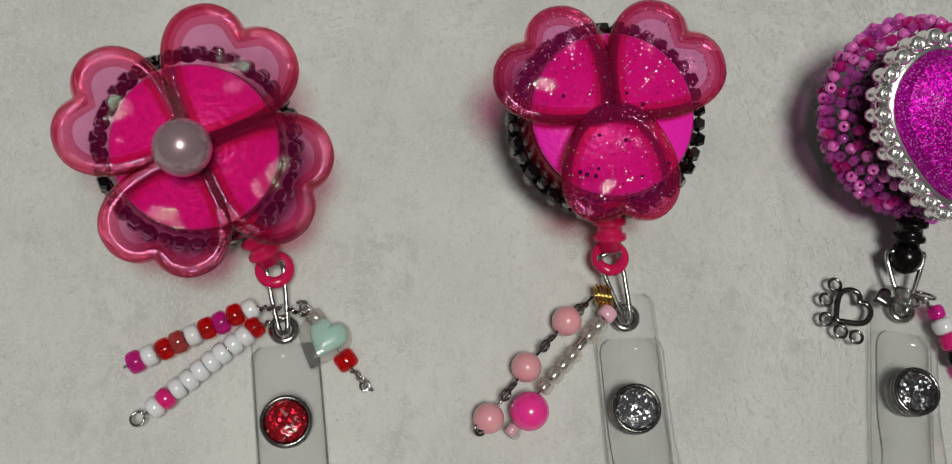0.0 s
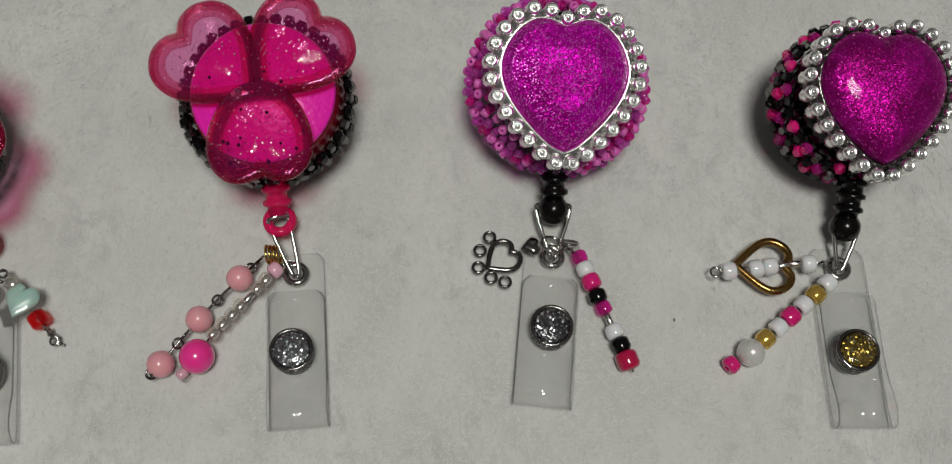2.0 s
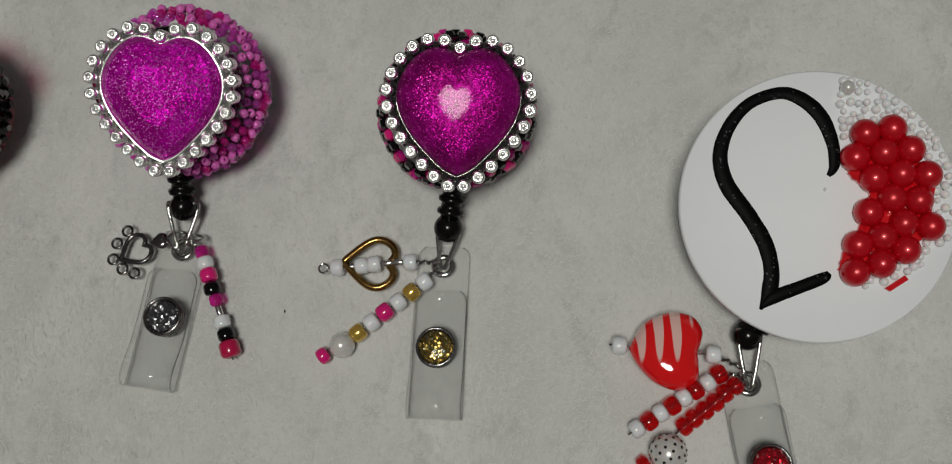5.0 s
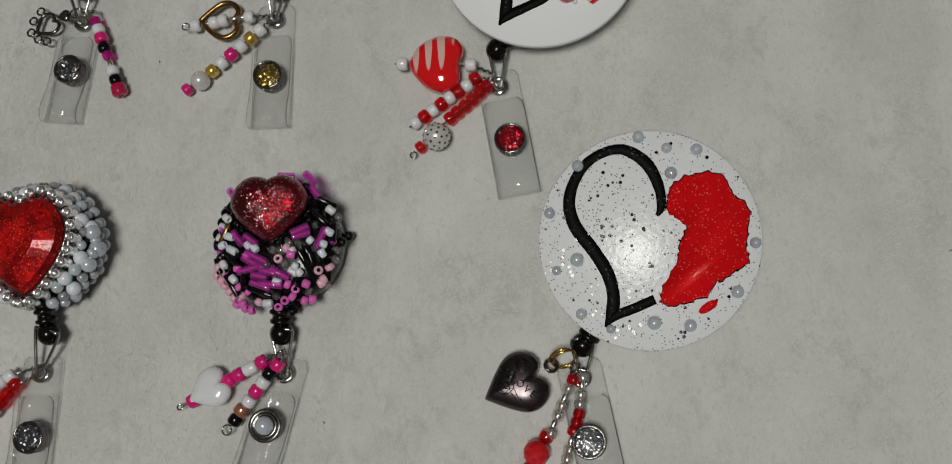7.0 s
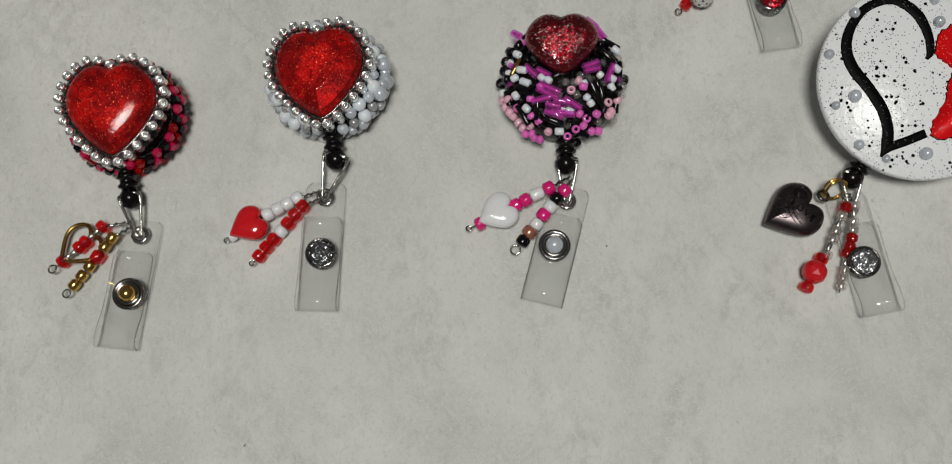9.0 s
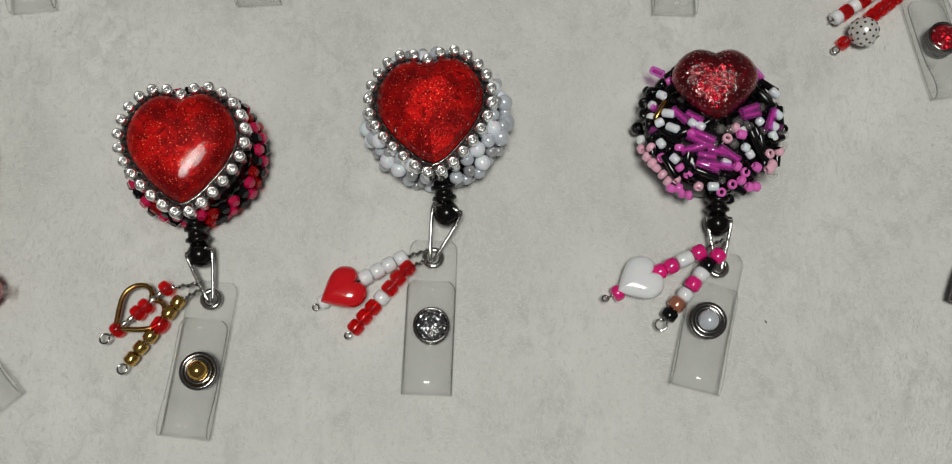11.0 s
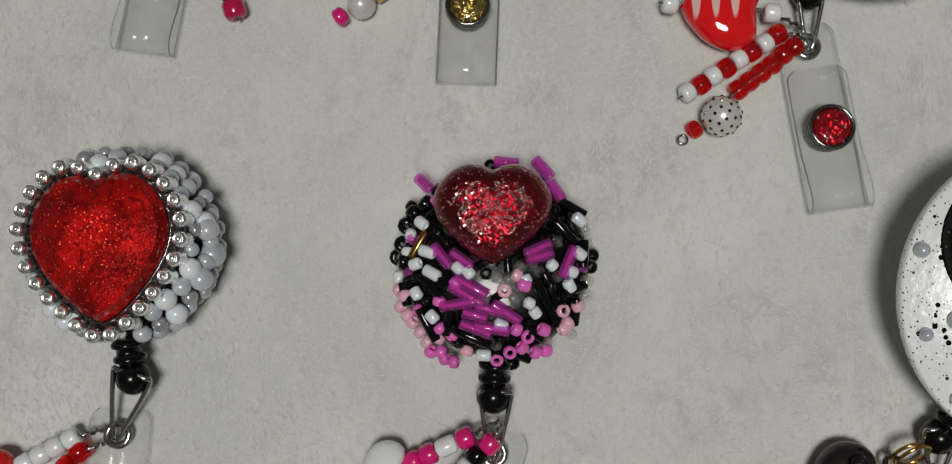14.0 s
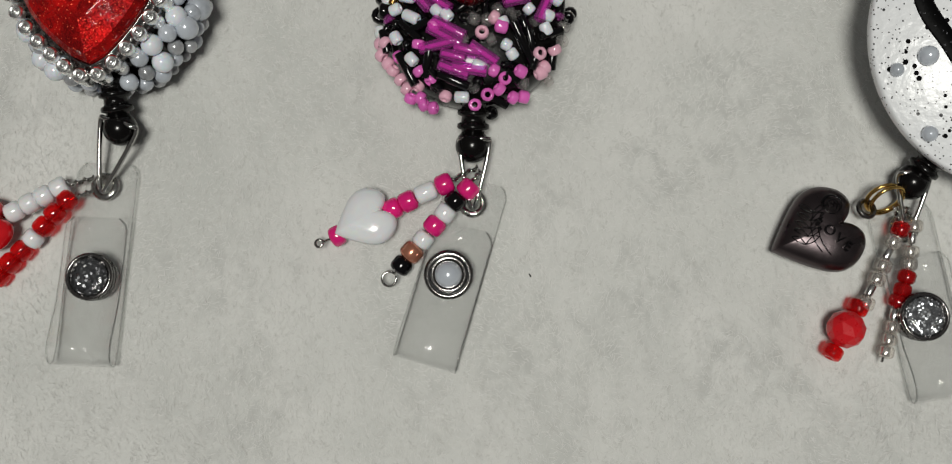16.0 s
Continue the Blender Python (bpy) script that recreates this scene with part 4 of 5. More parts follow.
# ---------------------------------------------------------------- fuchsia heart reel with a paw charm
def paw_reel():
    t = thing("badge_reel", -62.5, 62, "fuchsia heart badge reel ringed with purple seed beads, paw charm", "badge reel", REELS, (-0.4, 0.2))
    fr = reel_frame(-62.6, 60.6, 17.0, 16, 2)
    case = core(t, fr, 16.6, -11.0, 10.0, BLACKP, 0.85)
    back_clip(t, fr)
    seeds = [bead_mesh(1.15, 1.7, m, 0.3, 8) for m in (ORCHID, VIOLET, VIOLET, ORCHID, MAGENTA)]
    beaded_band(case, fr, [(18.0, -5.6, 50), (19.4, -3.4, 52), (20.2, -1.0, 53), (20.0, 1.4, 53), (18.8, 3.6, 50), (17.2, 5.6, 40)], seeds, "bead", 0.5)
    heart_setting(t, reel_frame(-62.4, 56.2, 31.0, 25, 5.5, 0), FUCHSIA, True, "faceted fuchsia glitter heart crystal", True)
    knob(t, (-63.4, 40.6, 10), (-63.6, 34.4, 5.4), BLACKP)
    wire_clip(t, (-63.7, 34.0, 4.2), (-64.1, 24.5, 2))
    strap(t, (-64.1, 24.5), (-68.8, -10.2), (-65.4, 18.8), (-65.8, 7.0), DARKGLIT)
    paw = open_heart(t, "paw_charm", -74.8, 24.4, 3.0, 7.4, -55, 0.62, DARKMETAL, "silver open-heart paw charm with ring toes")
    for x, y in ((-78.2, 29.0), (-80.5, 25.8), (-81.0, 21.7), (-78.3, 19.2), (-75.2, 18.1)):
        ring(paw, "toe_ring", (x, y, 3.0), 1.25, 0.34, DARKMETAL)
    puffed_heart(t, "bail", -68.6, 26.0, 4.4, 4.2, -80, DARKMETAL, "small solid heart link")
    ring(t, "jump_ring", (-64.2, 26.2, 4.6), 2.6, 0.35, WIREMETAL, d=(0.3, 0.5, 1))
    ring(t, "jump_ring", (-60.6, 26.6, 4.6), 2.4, 0.3, WIREMETAL, d=(0.1, 0.9, 0.6))
    strand(t, [(-58.2, 23.2, 4.2), (-49.4, -0.6, 2.8)], "vwpbvswbR", "strand of pink, white, black and red beads", (-61.5, 26.2, 4.4), 0)


# ---------------------------------------------------------------- fuchsia heart reel with a gold heart charm
def gold_heart_reel():
    t = thing("badge_reel", 4.5, 54, "deep fuchsia heart badge reel with pink rhinestones, gold heart charm", "badge reel", REELS, (0, 0))
    fr = reel_frame(4.6, 54.4, 17.6, 17, 2)
    case = core(t, fr, 16.6, -11.5, 9.0, BLACKP, 0.85)
    back_clip(t, fr)
    stones = [gem_mesh(1.45, 1.0, m) for m in (HOTPINK, BLACK, MAGENTA, DARKMETAL, BLACK)]
    beaded_band(case, fr, [(17.4, -5.0, 38), (18.0, -2.2, 39), (18.0, 0.6, 39), (17.0, 3.2, 37)], stones, "rhinestone", 0.25)
    heart_setting(t, reel_frame(6.3, 52.4, 29.8, 20, 3.0, -1.2), FUCHSIA_DEEP, False, "smooth deep fuchsia heart cabochon")
    knob(t, (3.4, 35.0, 10), (2.2, 28.6, 6.0), BLACKP)
    wire_clip(t, (2.2, 27.6, 5.0), (0.8, 20.3, 2), 2.6)
    strap(t, (0.8, 20.3), (-0.3, -16.6), (0.9, 13.7), (0.0, 0.0), GOLDGLIT)
    s = strand(t, [(-7.0, 20.6, 4.2), (-11.5, 20.6, 4.0), (-24.8, 19.5, 3.2)], "wsswwsw", "wire with white beads through a gold heart", (0.2, 20.8, 3.6), 1.2)
    open_heart(s, "heart_charm", -15.2, 20.5, 3.4, 12.0, -93, 0.95, BRONZE, "antique gold open heart")
    s = strand(t, [(-3.4, 15.7, 4.2), (-18.9, 3.6, 3.0)], "wgwpwg", "strand of white, gold and pink beads with a pearl", (0, 19.6, 3.6), 0)
    part("ball_bead", ball_mesh(3.1, PEARL, 24), PEARL, s, "round white pearl", m=Matrix.Translation(at(-22.7, 0.5, 3.1)))
    part("bead", bead_mesh(2.0, 2.8, HOTPINK), HOTPINK, s, m=facing(at(-27.2, -1.9, 2.4), (-0.8, -0.6, 0)))


# ---------------------------------------------------------------- painted disc reels
STROKE = ((2.5, 6.8, 0.5), (3.9, 9.2, 1.25), (3.7, 14.4, 1.5), (1.2, 20.8, 1.75), (-3.2, 25.0, 1.7), (-8.2, 26.4, 1.45), (-15.0, 24.0, 1.4), (-19.8, 18.6, 1.55), (-22.0, 11.8, 1.75), (-20.6, 5.0, 1.9), (-15.8, -2.2, 1.9), (-12.2, -8.8, 1.85), (-10.9, -15.0, 1.8), (-11.6, -20.0, 1.75), (-13.6, -24.0, 0.35))
LAND = ((6.0, 11.0), (6.6, 14.0), (9.8, 17.0), (17.0, 18.3), (21.0, 17.2), (23.0, 14.6), (23.8, 11.0), (26.5, 9.6), (28.6, 6.0), (27.3, 2.4), (26.6, -3.2), (27.0, -8.0), (22.6, -10.4), (17.8, -12.8), (15.0, -16.6), (9.8, -17.9), (4.6, -19.0), (1.9, -17.4), (3.4, -12.8), (7.4, -6.8), (9.0, -0.8), (10.7, 2.4), (9.7, 4.4), (6.6, 6.8), (5.3, 8.4))


def disc(owner, fr, r, material, name="disc", thick=3.0):
    return part(name, lathe([(0, -thick), (r - 0.5, -thick), (r, -thick + 0.5), (r, -0.5), (r - 0.5, 0), (0, 0)], 96, False), material, owner, "round painted disc", m=fr)


def brush(points, z, thick):
    """A raised brush stroke along (x, y, half width)."""
    line = smooth_line([(x, y, w) for x, y, w in points], 5)
    bm = bmesh.new()
    rows = []
    for i, p in enumerate(line):
        d = line[min(i + 1, len(line) - 1)] - line[max(i - 1, 0)]
        l = math.hypot(d.x, d.y) or 1
        nx, ny = -d.y / l, d.x / l
        w = p.z * (1 + 0.05 * noise.noise((p.x, p.y, 1)))
        rows.append([bm.verts.new((p.x + nx * w * s, p.y + ny * w * s, zz)) for s, zz in ((-1, z), (-0.85, z + thick), (0.85, z + thick), (1, z))])
    for a, b in zip(rows, rows[1:]):
        for j in range(3):
            bm.faces.new([a[j], a[j + 1], b[j + 1], b[j]])
        bm.faces.new([a[3], a[0], b[0], b[3]])
    bm.faces.new(rows[0])
    bm.faces.new(rows[-1][::-1])
    return bm


def land_line(rough):
    pts = spaced([Vector((x, y, 0)) for x, y in LAND], 120)
    return [p + rough * Vector((noise.noise((p.x * 1.3, p.y * 1.3, 5)), noise.noise((p.x * 1.3, p.y * 1.3, 9)), 0)) for p in pts]


def inside(x, y, line):
    hit = False
    for a, b in zip(line, line[1:] + line[:1]):
        if (a.y > y) != (b.y > y) and x < (b.x - a.x) * (y - a.y) / (b.y - a.y) + a.x:
            hit = not hit
    return hit


# the red pearls on the disc, row by row: x, y
RED_PEARLS = [(10.6, 16.3), (16.7, 17.3), (8.2, 10.8), (14.6, 11.8), (20.6, 12.4), (12.2, 5.9), (18.3, 6.9), (24.1, 6.6), (16.0, 1.3), (21.9, 0.8),
              (10.8, -1.9), (18.4, -4.4), (24.3, -5.2), (13.6, -7.5), (8.1, -9.3), (18.7, -10.5), (13.2, -13.6), (7.4, -15.5)]


def pearl_disc_reel():
    t = thing("badge_reel", 88, 32, "white enamel disc badge reel with red and white pearls", "badge reel", REELS, (-1.2, 0.8))
    fr = reel_frame(86.7, 30.0, 17.1, 12) @ Matrix.Scale(0.975, 4)
    case = core(t, fr, 16.5, -15.0, -3.0, BLACKP)
    back_clip(t, reel_frame(87.5, 34, 8, 12))
    face = disc(t, fr, 31.6, WHITEPAINT)
    part("brush_stroke", brush(STROKE, 0.0, 0.25), BLACKPAINT, face, "black half-heart brush stroke", local=True)
    part("brush_stroke", brush(((-13.4, -23.6, 0.4), (-10.6, -21.2, 1.5), (-5.0, -19.0, 1.45), (0.6, -16.8, 1.35), (2.0, -15.6, 0.7)), 0.004, 0.26), BLACKPAINT, face, "black brush stroke", local=True)
    line = land_line(0.5)
    part("red_field", outline_solid([Vector((15, 0, 0)) + (p - Vector((15, 0, 0))) * 0.86 for p in line], 0.0, 1.5, 0.5), REDGLOSS, face, "glossy red enamel field", local=True)
    for x, y in RED_PEARLS:
        part("red_pearl", ball_mesh(3.35, REDPEARL, 24), REDPEARL, face, m=Matrix.Translation((x, y, 1.6)), local=True)
    rnd = random.Random(5)
    done = []
    for _ in range(4000):
        a, r = rnd.uniform(-1.1, 1.45), rnd.uniform(17, 30.8)
        x, y = r * math.cos(a), r * math.sin(a)
        near = min(math.hypot(x - u, y - v) for u, v in RED_PEARLS)
        if near < 3.7 or x < 5.2 or any((x - u) ** 2 + (y - v) ** 2 < 2.7 for u, v in done):
            continue
        if near > (6.6 if y > -2 else 4.9) and y < 15:
            continue
        done.append((x, y))
        part("pearl", ball_mesh(rnd.choice((0.75, 0.9, 1.05)), SEEDPEARL, 14), SEEDPEARL, face, m=Matrix.Translation((x, y, 0.5)), local=True)
    part("pearl", ball_mesh(1.7, PEARL, 20), PEARL, face, m=Matrix.Translation((7.2, 27.2, 1.1)), local=True)
    part("red_rhinestone", outline_solid([(14.0, -19.2, 0), (18.6, -16.2, 0), (19.4, -17.2, 0), (15.2, -19.9, 0)], 0, 1.0, 0.2), REDGLOSS, face, "red baguette stone", smooth=False, local=True)
    part("stain", outline_solid([(1.6 + 0.35 * math.cos(k), 3.6 + 0.5 * math.sin(k), 0) for k in range(6)], 0, 0.12), SMEAR, face, local=True)
    knob(t, (76.5, 5.6, 6), (73.0, 2.2, 3.8), BLACKP)
    wire_clip(t, (73.2, 1.8, 3.8), (73.0, -8.6, 2), 2.6)
    strap(t, (73.0, -8.6), (78.2, -43.8), (73.8, -14.0), (76.1, -26.8), REDGLIT)
    s = strand(t, [(64.9, -2.5, 5), (43.6, -0.4, 4.6)], "ww", "wire with a striped red heart bead", (71.6, -5.5, 4), 0)
    plump = [(-8.7, 0.5, 0), (-5.9, 5.5, 0), (-2.4, 7.9, 0), (1.9, 9.0, 0), (6.2, 7.9, 0), (8.3, 4.8, 0), (7.9, 1.9, 0), (7.0, -0.5, 0), (7.1, -3.3, 0), (6.7, -6.7, 0), (3.8, -8.8, 0), (0.5, -9.0, 0), (-3.8, -6.9, 0), (-7.3, -2.7, 0)]
    plump = smooth_line(plump + plump[:1], 4)[:-1]
    hb = part("heart_bead", domed(plump, [(0.45, -3.3), (0.8, -2.7), (0.96, -1.4), (1.0, 0), (0.96, 1.4), (0.8, 2.7), (0.45, 3.4), (0.1, 3.6)], (0, 0)), REDSTRIPE, s, "red and clear striped glass heart bead", m=Matrix.Translation(at(54.4, -1.6, 5.0)))
    part("wire_sleeve", tube([at(62.4, -2.2, 5.6), at(46, -0.6, 5.6)], 0.5, 8), CHROME, s)
    strand(t, [(66.2, -7.0, 4.4), (47.3, -19.2, 2.8)], "rwrwrwrw", "strand of red and white beads", (71.8, -7.0, 4), 0)
    s = strand(t, [(69.7, -9.4, 4.2), (57.8, -18.7, 3.0)], "rrrrrr", "strand of red beads with a studded ball", (72.2, -7.6, 4), 0)
    part("ball_bead", ball_mesh(4.2, PEARL, 26), WHITEB, s, "white ball bead set with silver dots", m=Matrix.Translation(at(53.9, -24.6, 4.3)))
    for k in range(60):
        zz = 1 - 2 * (k + 0.5) / 60
        a = k * 2.39996
        d = Vector((math.sqrt(1 - zz * zz) * math.cos(a), math.sqrt(1 - zz * zz) * math.sin(a), zz))
        part("silver_dot", gem_mesh(0.42, 0.22, DARKMETAL, 7), DARKMETAL, s, m=facing(at(53.9, -24.6, 4.3) + d * 4.15, d))
    part("bead", bead_mesh(1.9, 2.6, REDBEAD), REDBEAD, s, m=facing(at(48.6, -27.0, 2.4), (-0.7, -0.5, 0)))
    ring(s, "wire_loop", (46.3, -29.0, 1.6), 1.0, 0.25, WIREMETAL)


def flecked_disc_reel():
    t = thing("badge_reel", 112, -64, "glitter-flecked white disc badge reel, red painted patch, dark locket", "badge reel", REELS, (-0.3, 4))
    fr = reel_frame(112.9, -62.0, 16.5, 9.7) @ Matrix.Scale(0.966, 4)
    core(t, fr, 16.5, -15.0, -3.0, BLACKP)
    back_clip(t, reel_frame(112.7, -58, 8, 10))
    face = disc(t, fr, 31.4, FLECKED)
    part("brush_stroke", brush(STROKE, 0.0, 0.22), BLACKPAINT, face, "black half-heart brush stroke", local=True)
    part("brush_stroke", brush(((-13.4, -23.6, 0.3), (-10.6, -21.0, 1.3), (-5.0, -19.0, 1.4), (0.6, -16.8, 1.4)), 0.004, 0.23), BLACKPAINT, face, "black brush stroke", local=True)
    line = land_line(0.9)
    part("outline", outline_solid([p + (p - Vector((15.5, 0, 0))).normalized() * 0.35 for p in line], 0.0, 0.2), BLACKPAINT, face, "thin black painted outline", local=True)
    part("red_field", outline_solid(line, 0.0, 0.45, 0.15), REDPAINT, face, "red glitter paint field", local=True)
    part("red_spot", outline_solid([(15.2 + 3.0 * math.cos(0.5 * k) * 0.9 - 1.0 * math.sin(0.5 * k) * 0.5, -19.6 + 1.5 * math.cos(0.5 * k) + 1.2 * math.sin(0.5 * k), 0) for k in range(12)], 0, 0.4), REDPAINT, face, local=True)
    for x, y, r in ((-1.4, 29.4, 1.7), (6.3, 25.8, 1.5), (14.6, 24.8, 1.7), (-19.0, 22.2, 1.7), (7.1, 18.6, 1.8), (-27.7, 9.1, 1.6), (-20.6, -4.6, 2.0), (-26.6, -7.4, 1.4), (-20.2, -20.0, 1.6), (-12.2, -24.6, 1.3), (0.0, -23.4, 2.0), (9.9, -24.6, 1.8), (23.4, -15.8, 1.8), (29.2, -2.4, 1.6)):
        part("pearl", ball_mesh(r, ICEPEARL, 18), ICEPEARL, face, m=Matrix.Translation((x, y, r * 0.5)), local=True)
    rnd = random.Random(11)
    flake = lathe([(0, 0), (0.42, 0), (0.42, 0.12), (0, 0.12)], 6, False)
    flake = mesh_of(flake, BLACK, False)
    for _ in range(75):
        a, r = rnd.uniform(0, 6.28), 29.5 * math.sqrt(rnd.random())
        for _ in range(rnd.choice((1, 1, 2, 3, 4))):
            x, y = r * math.cos(a) + rnd.gauss(0, 1.0), r * math.sin(a) + rnd.gauss(0, 1.0)
            if not inside(x, y, line) and math.hypot(x, y) < 30.8:
                part("glitter_flake", flake, BLACK, face, m=Matrix.Translation((x, y, 0.02)) @ Matrix.Scale(rnd.choice((0.5, 0.9, 1.2, 1.35)), 4), local=True)
    knob(t, (96.6, -88.6, 6.5), (93.5, -92.4, 4.2), BLACKP)
    wire_clip(t, (93.5, -92.4, 4.2), (93.0, -101.0, 2), 3.0)
    strap(t, (92.6, -101.2), (98.2, -134.6), (92.6, -107.0), (93.9, -118.9), SILVERGLIT)
    ring(t, "jump_ring", (87.8, -95.8, 4.6), 3.6, 0.4, GOLD, "gold jump ring", d=(0.15, -0.8, 0.55))
    ring(t, "jump_ring", (88.4, -96.2, 4.8), 3.6, 0.4, GOLD, "gold jump ring", d=(0.3, -0.8, 0.5))
    lock = puffed_heart(t, "locket", 76.4, -102.0, 4.0, 17.5, -68, GUNMETAL, "dark antique metal heart locket with engraved flowers", 0.40)
    inv = lock.matrix_basis.inverted()
    ring(t, "locket_loop", (84.4, -97.8, 4.2), 1.7, 0.55, DARKMETAL, d=(0.3, 0.2, 1))
    font = bpy.data.curves.new("lettering", "FONT")
    font.body, font.size, font.extrude, font.align_x = "LOVE", 0.0028, 0.0006, "CENTER"
    font.space_character = 1.35
    carrier = bpy.data.objects.new("lettering", font)
    scene.collection.objects.link(carrier)
    word = bpy.data.meshes.new_from_object(carrier.evaluated_get(bpy.context.evaluated_depsgraph_get()))
    bpy.data.objects.remove(carrier)
    word.materials.clear()
    word.materials.append(BLACK)
    ob = part("lettering", word, BLACK, lock, "engraved word on the locket")
    ob.matrix_basis = inv @ pose(0, 0, 0) @ Matrix.Translation(at(76.0, -104.3, 7.72) * MM) @ Matrix.Rotation(radians(-42), 4, "Z") @ Matrix.Rotation(radians(3), 4, "Y")
    def lid(x, y):
        """The height of the locket's lid over a place near its middle."""
        u, v = x - 76.0, y + 101.8
        return 7.8 - 0.0125 * (u * u + v * v)

    def scratch(pts):
        o = part("engraving", tube([at(x, y, lid(x, y)) for x, y in pts], 0.11, 5), BLACK, lock)
        o.matrix_basis = inv
    for turns, r0, cx, cy in ((2.4, 1.9, 76.6, -97.6),):
        scratch([(cx + r0 * (1 - k / 40) * math.cos(k * turns * 6.283 / 36), cy + r0 * (1 - k / 40) * math.sin(k * turns * 6.283 / 36)) for k in range(36)])
        scratch([(cx + r0 * math.cos(k * 0.35), cy + r0 * math.sin(k * 0.35)) for k in range(19)])
    scratch([(73.4 - 0.5 * k + 0.06 * k * k, -98.6 - 0.85 * k) for k in range(11)])
    scratch([(74.6 - 0.45 * k + 0.06 * k * k, -99.2 - 0.85 * k) for k in range(11)])
    for k in range(5):
        lx, ly = 72.9 - 0.45 * k + 0.2 * (k // 3), -99.4 - 1.55 * k
        for sgn in (-1, 1):
            for wide in (0.75, -0.35):
                scratch([(lx + sgn * 2.6 * f, ly + 1.5 * f + wide * math.sin(f * 3.14)) for f in (0, 0.2, 0.4, 0.6, 0.8, 1.0)])
    strand(t, [(90.2, -102.0, 5.4), (83.4, -116.4, 3.4)], "qcsccsc", "strand of silver and red glass beads", (90.0, -97.6, 5), 0)
    s = strand(t, [(82.2, -117.4, 3.0), (81.9, -118.0, 3.0)], "r", "faceted red bead drop", (83.6, -115, 3.4), 0)
    part("faceted_bead", faceted(3.8, FACETRED), FACETRED, s, "faceted red bead", m=Matrix.Translation(at(79.3, -121.6, 3.8)), smooth=False)
    part("bead", bead_mesh(2.1, 2.7, REDBEAD), REDBEAD, s, m=facing(at(76.9, -126.0, 2.4), (-0.5, -0.85, 0)))
    strand(t, [(93.0, -101.4, 5.2), (91.6, -111.0, 4.0), (89.6, -116.3, 3.4), (86.9, -125.8, 2.6)], "csccqqqsccc", "strand of silver and red glass beads", (91.8, -97.4, 5), 0)


def faceted(r, material):
    bm = bmesh.new()
    bmesh.ops.create_icosphere(bm, subdivisions=2, radius=r)
    return mesh_of(bm, material, False)


# ---------------------------------------------------------------- red heart reel with gold beads
def red_stone_reel():
    t = thing("badge_reel", -138, -60, "red heart badge reel with red and black rhinestones, gold charms", "badge reel", REELS, (5.1, 1))
    fr = reel_frame(-133.0, -62.8, 7.6, 7)
    case = core(t, fr, 16.8, -6.5, 7.5, BLACKP, 0.85)
    back_clip(t, fr)
    stones = [gem_mesh(1.7, 1.1, m) for m in (CRIMSON, REDBEAD, BLACK, CRIMSON, BLACK)]
    beaded_band(case, fr, [(17.6, -3.0, 36), (18.2, 0.0, 36), (17.4, 3.0, 35)], stones, "rhinestone", 0.25)
    heart_setting(t, reel_frame(-134.4, -60.6, 16.9, 9, 1.0, 3), RUBY, False, "ruby red foil heart cabochon")
    knob(t, (-136.7, -83.6, 6), (-135.6, -90.2, 4), BLACKP)
    wire_clip(t, (-135.4, -91.0, 4), (-132.5, -101.7, 2), 3.2)
    strap(t, (-132.5, -101.7), (-136.6, -137.6), (-133.2, -107.5), (-133.6, -120.9), GOLD, style="dome")
    s = strand(t, [(-143.8, -99.4, 4), (-155.9, -110.1, 2.6)], "rssrrssr", "wire with red beads through a gold heart", (-134.6, -98.0, 4), 1.3)
    open_heart(s, "heart_charm", -149.6, -104.2, 3.2, 12.5, -48, 0.7, BRONZE, "antique gold open heart")
    strand(t, [(-140.5, -102.9, 3.6), (-151.4, -117.5, 2.2)], "GGrGGG", "strand of gold and red beads", (-134.2, -99.4, 4), 1.3)


